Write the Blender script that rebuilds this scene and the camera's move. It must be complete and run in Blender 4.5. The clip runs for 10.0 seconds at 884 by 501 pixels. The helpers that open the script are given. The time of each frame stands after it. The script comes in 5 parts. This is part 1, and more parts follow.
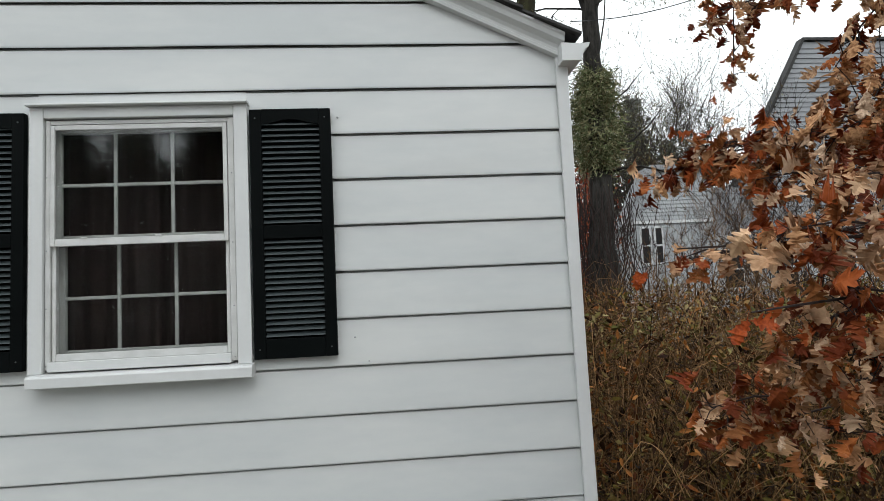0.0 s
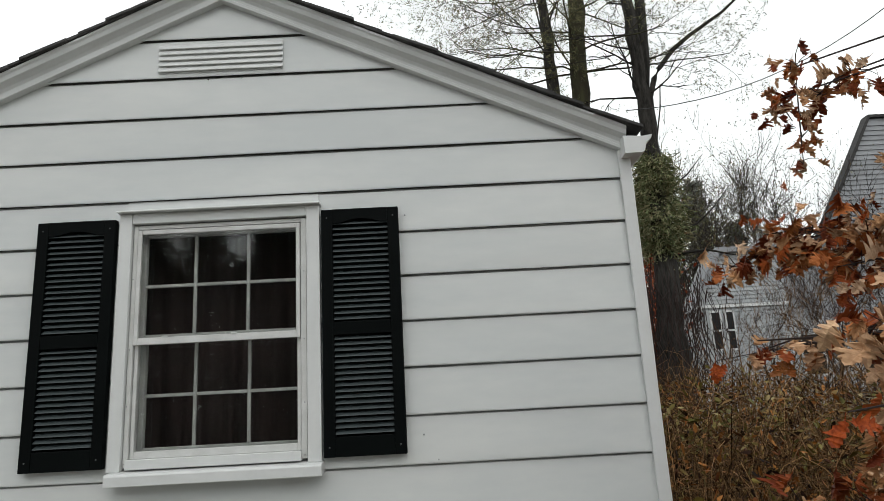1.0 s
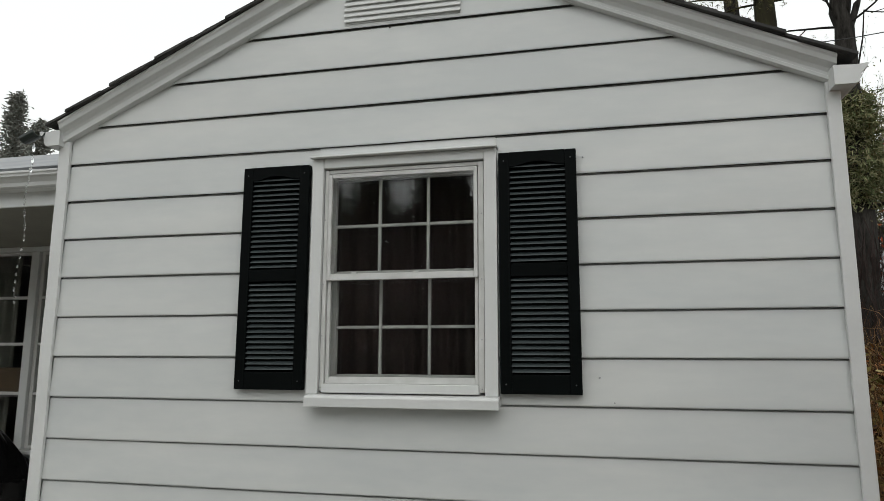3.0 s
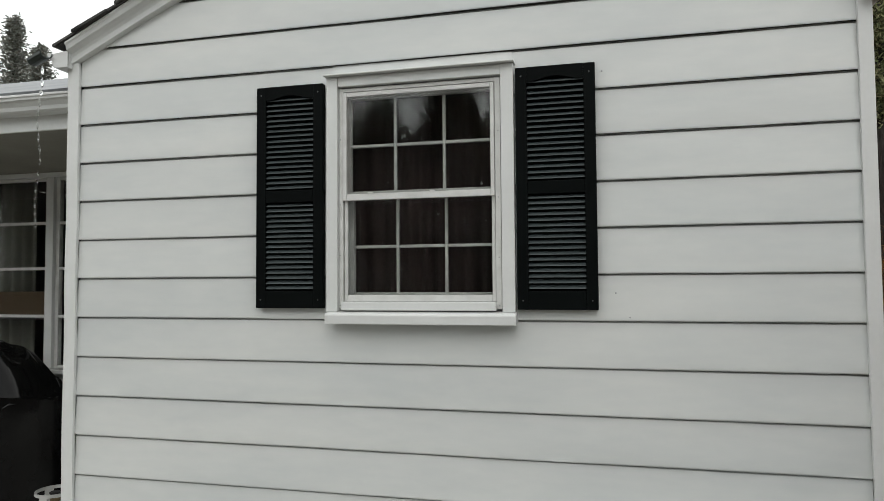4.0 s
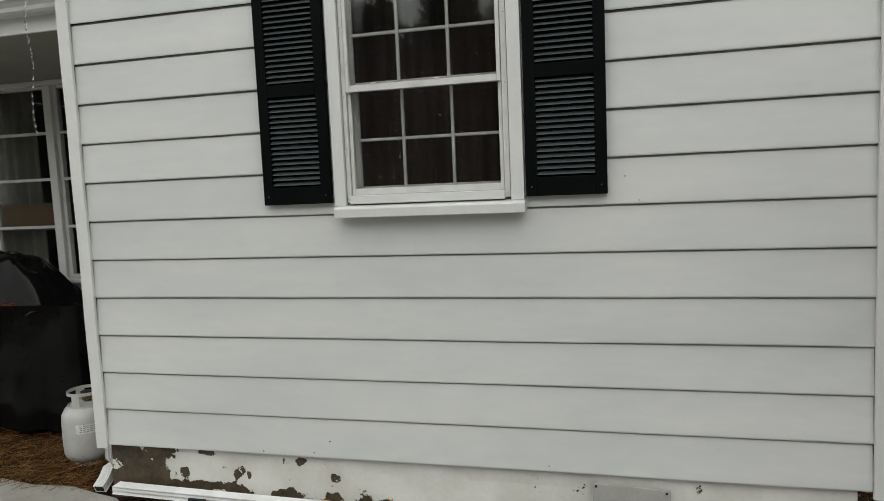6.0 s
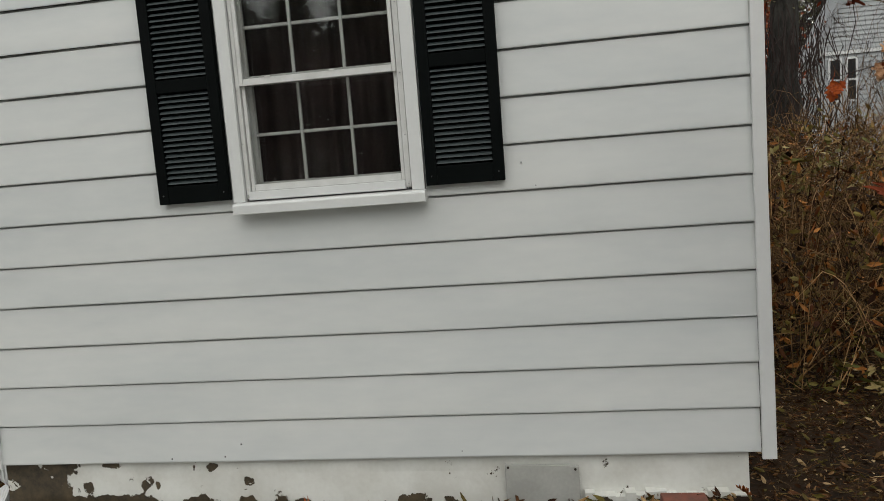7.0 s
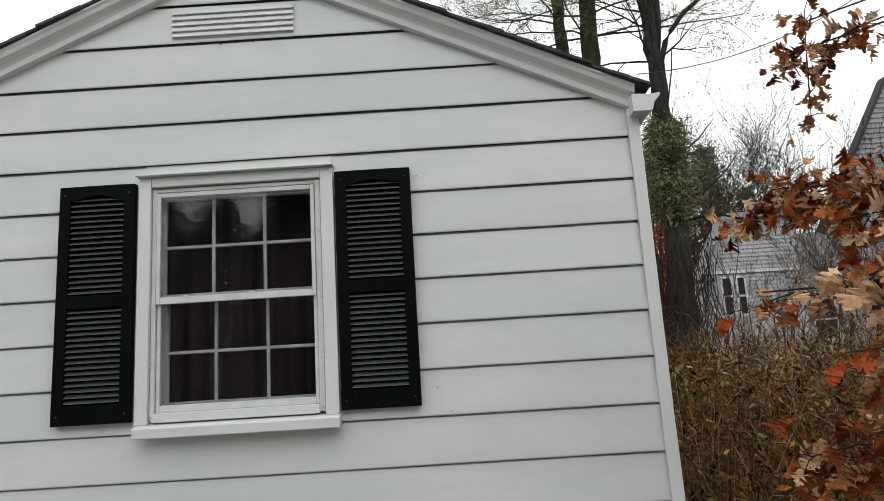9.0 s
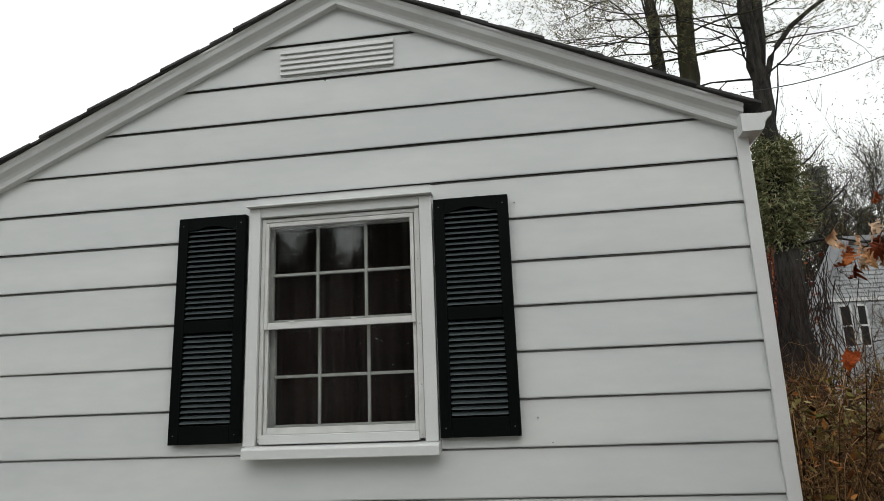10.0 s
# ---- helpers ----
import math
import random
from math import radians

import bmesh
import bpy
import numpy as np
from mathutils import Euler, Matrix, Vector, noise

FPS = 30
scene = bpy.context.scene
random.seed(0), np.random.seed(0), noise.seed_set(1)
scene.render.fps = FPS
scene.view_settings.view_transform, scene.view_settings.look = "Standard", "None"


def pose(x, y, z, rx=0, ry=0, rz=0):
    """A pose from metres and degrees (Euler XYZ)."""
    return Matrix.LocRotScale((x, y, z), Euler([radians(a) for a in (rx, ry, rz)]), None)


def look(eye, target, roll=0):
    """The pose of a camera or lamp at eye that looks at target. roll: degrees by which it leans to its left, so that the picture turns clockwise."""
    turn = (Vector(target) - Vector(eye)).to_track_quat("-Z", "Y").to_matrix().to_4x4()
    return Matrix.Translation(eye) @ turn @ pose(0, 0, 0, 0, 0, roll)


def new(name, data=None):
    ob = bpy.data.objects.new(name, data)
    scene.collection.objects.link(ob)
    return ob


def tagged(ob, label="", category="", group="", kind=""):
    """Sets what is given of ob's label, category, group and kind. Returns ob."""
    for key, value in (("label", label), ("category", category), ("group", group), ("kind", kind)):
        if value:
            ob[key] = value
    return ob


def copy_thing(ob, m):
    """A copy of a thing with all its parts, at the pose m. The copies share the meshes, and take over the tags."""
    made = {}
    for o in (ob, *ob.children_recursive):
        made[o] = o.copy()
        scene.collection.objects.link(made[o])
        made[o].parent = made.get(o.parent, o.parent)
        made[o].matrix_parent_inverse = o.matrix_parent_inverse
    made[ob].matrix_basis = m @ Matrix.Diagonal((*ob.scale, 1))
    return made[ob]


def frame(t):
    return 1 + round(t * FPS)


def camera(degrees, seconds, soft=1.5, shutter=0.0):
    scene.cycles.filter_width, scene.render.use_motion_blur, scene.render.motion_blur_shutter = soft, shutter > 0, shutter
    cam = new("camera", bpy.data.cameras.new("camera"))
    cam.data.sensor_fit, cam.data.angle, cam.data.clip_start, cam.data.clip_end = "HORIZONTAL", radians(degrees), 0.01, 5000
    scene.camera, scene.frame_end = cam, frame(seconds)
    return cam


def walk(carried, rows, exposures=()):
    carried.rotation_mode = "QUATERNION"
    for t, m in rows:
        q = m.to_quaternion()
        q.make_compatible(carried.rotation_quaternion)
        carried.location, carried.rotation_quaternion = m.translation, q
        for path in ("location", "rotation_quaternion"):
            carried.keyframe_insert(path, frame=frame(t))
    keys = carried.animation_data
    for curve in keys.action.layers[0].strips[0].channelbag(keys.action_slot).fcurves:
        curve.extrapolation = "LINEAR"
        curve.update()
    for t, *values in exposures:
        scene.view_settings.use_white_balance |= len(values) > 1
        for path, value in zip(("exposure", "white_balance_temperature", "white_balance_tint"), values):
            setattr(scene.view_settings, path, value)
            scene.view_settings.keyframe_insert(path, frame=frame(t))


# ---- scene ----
cam = camera(67.1, 10.0, soft=0.85)
PATH = [
    (0, (1.014, -2.914, 1.733), (1.208, -0.932, 1.914), -2.8),
    (0.5, (1.0, -2.927, 1.751), (1.119, -0.962, 2.104), -3.4),
    (1, (0.984, -2.927, 1.763), (1.01, -0.978, 2.21), -3.1),
    (1.5, (0.968, -2.917, 1.763), (0.878, -0.975, 2.235), -2.1),
    (2, (0.94, -2.924, 1.756), (0.692, -0.998, 2.234), -1.0),
    (2.5, (0.916, -2.934, 1.743), (0.535, -1.017, 2.166), -0.3),
    (4, (0.852, -2.963, 1.703), (0.384, -1.02, 1.79), -0.4),
    (4.5, (0.871, -2.951, 1.69), (0.382, -1.012, 1.706), -1.2),
    (5, (0.86, -2.955, 1.665), (0.36, -1.02, 1.594), -1.9),
    (6.5, (0.83, -2.972, 1.613), (0.378, -1.035, 1.396), -2.7),
    (7, (0.946, -2.956, 1.595), (0.667, -0.987, 1.381), -4.4),
    (7.5, (0.983, -2.933, 1.607), (0.981, -0.942, 1.42), -4.7),
    (8, (0.988, -2.961, 1.642), (1.033, -0.962, 1.655), -4.7),
    (8.5, (0.988, -2.975, 1.673), (1.023, -0.988, 1.896), -4.8),
    (9, (0.976, -2.982, 1.699), (0.966, -1.015, 2.061), -3.5),
    (9.5, (0.962, -2.979, 1.704), (0.815, -1.036, 2.155), -2.6),
    (10, (0.947, -2.978, 1.706), (0.668, -1.05, 2.158), -2.1),
]
walk(cam, [(t, look(eye, target, roll)) for t, eye, target, roll in PATH],
     exposures=[(0, -0.06, 6150, 10), (0.5, -0.12, 6200, 10), (1, -0.30, 6350, 10), (1.5, -0.42, 6400, 10), (2, -0.48, 6400, 10), (2.5, -0.50, 6420, 10), (4, -0.16, 6450, 10), (4.5, -0.13, 6450, 10), (5, -0.13, 6500, 10), (6.5, -0.28, 6560, 10), (7, -0.28, 6560, 10), (7.5, -0.30, 6500, 10),
                (8, -0.23, 6450, 10), (8.5, -0.17, 6400, 10), (9, -0.19, 6350, 10), (9.5, -0.26, 6380, 10), (10, -0.36, 6400, 10)])

# ---- light ----
world = bpy.data.worlds.new("overcast")
scene.world = world
world.use_nodes = True
wn, wl = world.node_tree.nodes, world.node_tree.links
sky = wn.new("ShaderNodeTexSky")
sky.sky_type = "NISHITA"
sky.sun_disc = False
sky.sun_elevation, sky.sun_rotation = radians(48), radians(200)
sky.dust_density, sky.air_density = 3.0, 1.0
grey = wn.new("ShaderNodeHueSaturation")
grey.inputs["Saturation"].default_value = 0.10
wl.new(sky.outputs[0], grey.inputs["Color"])
cloud = wn.new("ShaderNodeMix")
cloud.data_type = "RGBA"
cloud.inputs[0].default_value = 0.75
cloud.inputs[7].default_value = (9.6, 9.85, 9.55, 1)
wl.new(grey.outputs[0], cloud.inputs[6])
wl.new(cloud.outputs[2], wn["Background"].inputs["Color"])
wn["Background"].inputs["Strength"].default_value = 0.170
sun = new("sun", bpy.data.lights.new("sun", "SUN"))
sun.data.energy, sun.data.angle, sun.data.color = 0.6, radians(40), (1.0, 0.97, 0.93)
sun.matrix_world = look((0, 0, 10), (-2.0, 5.2, 3.8))


# ---- materials ----
def mat(name, col, col2=None, rough=0.6, metal=0.0, scale=8.0, fine=60.0, amount=0.5, bump=0.15, stretch=(1, 1, 1), rnd=0.0, island=0.0, spec=0.5, dist=0.004):
    m = bpy.data.materials.new(name)
    m.use_nodes = True
    n, l = m.node_tree.nodes, m.node_tree.links
    b = n["Principled BSDF"]
    col2 = col2 or tuple(c * 0.75 for c in col)
    tc, mp = n.new("ShaderNodeTexCoord"), n.new("ShaderNodeMapping")
    mp.inputs["Scale"].default_value = stretch
    l.new(tc.outputs["Object"], mp.inputs["Vector"])
    big, small = n.new("ShaderNodeTexNoise"), n.new("ShaderNodeTexNoise")
    for tex, s in ((big, scale), (small, fine)):
        tex.inputs["Scale"].default_value = s
        tex.inputs["Detail"].default_value = 5
        l.new(mp.outputs[0], tex.inputs["Vector"])
    add = n.new("ShaderNodeMath")
    add.operation = "MULTIPLY_ADD"
    add.inputs[1].default_value = 0.35
    l.new(small.outputs[0], add.inputs[0])
    l.new(big.outputs[0], add.inputs[2])
    ramp = n.new("ShaderNodeMapRange")
    ramp.inputs[1].default_value, ramp.inputs[2].default_value = 0.5, 0.85
    ramp.inputs[4].default_value = amount
    l.new(add.outputs[0], ramp.inputs[0])
    mix = n.new("ShaderNodeMix")
    mix.data_type = "RGBA"
    mix.inputs[6].default_value, mix.inputs[7].default_value = (*col, 1), (*col2, 1)
    l.new(ramp.outputs[0], mix.inputs[0])
    out = mix.outputs[2]
    if rnd or island:
        src = n.new("ShaderNodeObjectInfo").outputs["Random"] if rnd else n.new("ShaderNodeNewGeometry").outputs["Random Per Island"]
        v, hs = n.new("ShaderNodeMapRange"), n.new("ShaderNodeHueSaturation")
        k = rnd or island
        v.inputs[3].default_value, v.inputs[4].default_value = 1 - k, 1 + k
        l.new(src, v.inputs[0])
        l.new(v.outputs[0], hs.inputs["Value"])
        l.new(out, hs.inputs["Color"])
        out = hs.outputs[0]
    l.new(out, b.inputs["Base Color"])
    b.inputs["Roughness"].default_value = rough
    b.inputs["Metallic"].default_value = metal
    b.inputs["Specular IOR Level"].default_value = spec
    if bump:
        bp = n.new("ShaderNodeBump")
        bp.inputs["Strength"].default_value, bp.inputs["Distance"].default_value = bump, dist
        l.new(add.outputs[0], bp.inputs["Height"])
        l.new(bp.outputs[0], b.inputs["Normal"])
    return m


def leafmat(name, cols, rough=0.6, object_random=False):
    """Dry or green leaves: one of several colours a leaf, a little light through."""
    m = mat(name, cols[0], rough=rough, scale=9, fine=70, amount=0.95, bump=0.35, spec=0.1)
    n, l = m.node_tree.nodes, m.node_tree.links
    src = n.new("ShaderNodeObjectInfo").outputs["Random"] if object_random else n.new("ShaderNodeNewGeometry").outputs["Random Per Island"]
    ramp = n.new("ShaderNodeValToRGB")
    ramp.color_ramp.interpolation = "CONSTANT"
    els = ramp.color_ramp.elements
    while len(els) < len(cols):
        els.new(0.5)
    for i, c in enumerate(cols):
        els[i].position = i / len(cols)
        els[i].color = (*c, 1)
    l.new(src, ramp.inputs[0])
    mix = next(x for x in n if x.type == "MIX")
    dark = n.new("ShaderNodeMix")
    dark.data_type = "RGBA"
    dark.blend_type = "MULTIPLY"
    dark.inputs[0].default_value = 1.0
    dark.inputs[7].default_value = (0.40, 0.31, 0.26, 1)
    l.new(ramp.outputs[0], mix.inputs[6])
    l.new(ramp.outputs[0], dark.inputs[6])
    l.new(dark.outputs[2], mix.inputs[7])
    return m


SIDING = mat("siding_paint", (0.605, 0.615, 0.60), (0.475, 0.502, 0.505), rough=0.42, scale=1.3, fine=11, amount=0.6, bump=0.25, stretch=(0.6, 1, 2.2), rnd=0.025, dist=0.006)
TRIM = mat("white_trim", (0.63, 0.638, 0.628), (0.52, 0.53, 0.52), rough=0.4, scale=4, fine=60, amount=0.4, bump=0.1)
SASH = mat("sash_paint", (0.60, 0.60, 0.585), (0.42, 0.42, 0.40), rough=0.5, scale=14, fine=120, amount=0.5, bump=0.15)
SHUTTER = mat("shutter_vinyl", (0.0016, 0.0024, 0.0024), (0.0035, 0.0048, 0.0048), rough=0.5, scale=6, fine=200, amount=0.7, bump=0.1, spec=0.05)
# same vinyl as the frame, with sky reflection put into a paler colour
SKYLIT_SLAT = mat("slat_vinyl_skylit", (0.048, 0.060, 0.062), (0.060, 0.073, 0.075), rough=0.45, spec=0.3, scale=6, fine=200, amount=0.7, bump=0.1)
# sash paint darkened to carry the dimming behind dirty storm glass
GRILLE = mat("grille_paint_dimmed", (0.36, 0.36, 0.345), (0.22, 0.22, 0.21), rough=0.6, scale=14, fine=120, amount=0.6, bump=0.15)
DULLSCREW = mat("dull_screw", (0.10, 0.105, 0.105), rough=0.5, metal=0.6)
SCREW = mat("screw_metal", (0.35, 0.36, 0.36), rough=0.4, metal=0.8)
SHINGLE = mat("asphalt_shingle", (0.025, 0.024, 0.024), (0.06, 0.058, 0.055), rough=0.85, scale=12, fine=220, amount=0.8, bump=0.5, rnd=0.3)
# olive soffit paint, darkened to include the shade under the eave
SOFFIT = mat("soffit_paint_shaded", (0.30, 0.29, 0.25), (0.22, 0.215, 0.18), rough=0.7, scale=3, fine=40, amount=0.6, bump=0.1)
CONCRETE = mat("concrete_slab", (0.36, 0.355, 0.33), (0.22, 0.20, 0.16), rough=0.6, scale=3, fine=45, amount=0.8, bump=0.5)
BLOCK = mat("bare_block", (0.16, 0.13, 0.09), (0.07, 0.06, 0.045), rough=0.85, scale=6, fine=80, amount=0.8, bump=0.7)
# plaster colour holds the darkness of unlit rooms; also backs the siding
DARKROOM = mat("room_plaster_dimmed", (0.10, 0.095, 0.09), rough=0.8)
# red-brown cloth, its colour lowered further in place of dim room light
CURTAIN = mat("curtain_cloth_dimmed", (0.024, 0.011, 0.010), (0.012, 0.008, 0.008), rough=0.85, scale=4, fine=90)
PALECLOTH = mat("pale_curtain_cloth", (0.22, 0.22, 0.19), rough=0.85, scale=4, fine=90)
BROWNBOX = mat("brown_cardboard", (0.11, 0.072, 0.042), rough=0.8)
COVER = mat("black_cover_vinyl", (0.003, 0.003, 0.003), (0.006, 0.006, 0.006), rough=0.12, scale=4, fine=18, amount=0.8, bump=0.25, dist=0.010, spec=0.11)
TANKPAINT = mat("tank_enamel", (0.48, 0.48, 0.465), (0.33, 0.33, 0.31), rough=0.35, scale=7, fine=60, amount=0.5, bump=0.06)
PAPER = mat("label_paper", (0.74, 0.74, 0.72), (0.45, 0.45, 0.44), rough=0.7, scale=60, fine=200, amount=0.8, bump=0)
PRINT = mat("label_print", (0.30, 0.31, 0.32), rough=0.7, bump=0)
BRASS = mat("valve_brass", (0.20, 0.15, 0.08), rough=0.45, metal=0.8)
SPOUT = mat("aluminium_spout", (0.74, 0.75, 0.75), (0.5, 0.5, 0.48), rough=0.32, scale=6, fine=70, amount=0.6, bump=0.05)
RUBBER = mat("dark_green_plastic", (0.012, 0.022, 0.018), rough=0.4)
PLATE = mat("grey_plate", (0.42, 0.42, 0.39), (0.26, 0.26, 0.24), rough=0.5, scale=4, fine=60, amount=0.6, bump=0.1)
BRICK = mat("red_brick", (0.20, 0.065, 0.04), (0.11, 0.05, 0.035), rough=0.85, scale=20, fine=120, amount=0.8, bump=0.5)
DARKHOLE = mat("dark_inside", (0.01, 0.01, 0.01), rough=0.9, bump=0)
BARK = mat("bark", (0.016, 0.0145, 0.013), (0.062, 0.058, 0.051), rough=0.9, spec=0.1, scale=9, fine=45, amount=0.8, bump=0.9, stretch=(1.6, 1.6, 0.35), dist=0.03)
BARKGREEN = mat("mossy_bark", (0.034, 0.029, 0.021), (0.062, 0.062, 0.030), rough=0.9, spec=0.1, scale=5, fine=40, amount=0.8, bump=0.9, stretch=(1.6, 1.6, 0.4), dist=0.03)
TWIG = mat("brown_twig", (0.018, 0.009, 0.005), (0.20, 0.115, 0.052), rough=0.85, spec=0.05, scale=3, fine=40, amount=0.9, bump=0.1, island=0.75)
DARKTWIG = mat("dark_twig", (0.022, 0.014, 0.012), (0.045, 0.03, 0.026), rough=0.75, spec=0.2, scale=9, fine=90, island=0.2)
GREYTWIG = mat("grey_twig", (0.040, 0.034, 0.028), (0.085, 0.075, 0.065), rough=0.85, spec=0.12, scale=3, fine=40, bump=0, island=0.3)
NEEDLE = leafmat("pine_needle", [(0.17, 0.19, 0.09), (0.23, 0.23, 0.11), (0.12, 0.14, 0.07), (0.27, 0.24, 0.12)])
# distance haze is mixed into this needle colour; there is no mist volume
HAZYNEEDLE = leafmat("haze_paled_spruce_needle", [(0.30, 0.33, 0.30), (0.36, 0.38, 0.35), (0.25, 0.28, 0.255)])
CONIFER = leafmat("spruce_needle", [(0.05, 0.062, 0.045), (0.07, 0.08, 0.058), (0.04, 0.05, 0.04)])
IVY = leafmat("soft_needle", [(0.19, 0.23, 0.105), (0.28, 0.30, 0.155), (0.36, 0.35, 0.20), (0.12, 0.15, 0.07)])
BUSHLEAF = leafmat("bush_leaf", [(0.14, 0.047, 0.012), (0.31, 0.12, 0.028), (0.034, 0.014, 0.006), (0.20, 0.155, 0.035), (0.42, 0.18, 0.045), (0.026, 0.012, 0.006), (0.13, 0.105, 0.024), (0.085, 0.028, 0.009), (0.020, 0.010, 0.005), (0.28, 0.22, 0.075)])
YELLOWLEAF = leafmat("yellow_green_leaf", [(0.20, 0.17, 0.05), (0.30, 0.25, 0.11), (0.13, 0.13, 0.035), (0.26, 0.17, 0.055)])
REDLEAF = leafmat("red_leaf", [(0.30, 0.06, 0.025), (0.38, 0.11, 0.04), (0.22, 0.05, 0.02)])
OAKS = [(0.60, 0.34, 0.17), (0.40, 0.10, 0.026), (0.72, 0.49, 0.30), (0.16, 0.038, 0.015), (0.68, 0.43, 0.25), (0.44, 0.145, 0.042), (0.74, 0.55, 0.38), (0.26, 0.065, 0.020), (0.56, 0.31, 0.15), (0.297, 0.115, 0.038), (0.64, 0.42, 0.26), (0.20, 0.042, 0.014)]
OAKLEAF = leafmat("oak_leaf", OAKS, rough=0.5, object_random=True)
OAKJOINED = leafmat("oak_leaf_far", OAKS, rough=0.5)
ORANGELEAF = leafmat("orange_oak_leaf", [(0.42, 0.085, 0.015), (0.36, 0.07, 0.015)], rough=0.45, object_random=True)
LITTER = leafmat("leaf_litter", [(0.085, 0.038, 0.015), (0.13, 0.062, 0.022), (0.040, 0.018, 0.008), (0.30, 0.18, 0.075), (0.10, 0.040, 0.014), (0.058, 0.028, 0.011), (0.15, 0.125, 0.030), (0.050, 0.022, 0.009), (0.034, 0.016, 0.007), (0.56, 0.41, 0.22), (0.075, 0.042, 0.015), (0.11, 0.085, 0.022)], rough=0.4)
STRAW = leafmat("pine_straw", [(0.20, 0.096, 0.030), (0.31, 0.165, 0.058), (0.11, 0.052, 0.020), (0.20, 0.145, 0.050), (0.06, 0.028, 0.012)])
PALESTEM = mat("straw_stem", (0.32, 0.19, 0.08), (0.18, 0.095, 0.038), rough=0.7, spec=0.15, scale=3, fine=40, bump=0.1, island=0.5)
WEED = leafmat("weed_leaf", [(0.17, 0.155, 0.038), (0.26, 0.215, 0.065), (0.10, 0.105, 0.028), (0.36, 0.29, 0.12)])
GRASS = leafmat("grass_blade", [(0.06, 0.08, 0.022), (0.10, 0.10, 0.03), (0.16, 0.12, 0.045)])
SOIL = mat("damp_soil", (0.009, 0.006, 0.004), (0.045, 0.026, 0.013), rough=0.85, spec=0.1, scale=2.5, fine=38, amount=0.9, bump=0.8, dist=0.02)
FARWALL = mat("far_white_siding", (0.36, 0.375, 0.38), (0.26, 0.275, 0.28), rough=0.6, scale=1, fine=8, rnd=0.04)
FARROOF = mat("far_grey_shingle", (0.28, 0.29, 0.30), (0.19, 0.195, 0.20), rough=0.85, scale=1.5, fine=9, rnd=0.08)
WIRE = mat("black_wire", (0.02, 0.02, 0.02), rough=0.6, bump=0)


def glassmat(name, ior=1.32):
    m = bpy.data.materials.new(name)
    m.use_nodes = True
    b = m.node_tree.nodes["Principled BSDF"]
    b.inputs["Transmission Weight"].default_value = 1.0
    b.inputs["Roughness"].default_value = 0.0
    b.inputs["IOR"].default_value = ior
    b.inputs["Base Color"].default_value = (0.96, 0.98, 0.97, 1)
    return m


GLASS = glassmat("window_glass")
WATER = glassmat("water", 1.33)


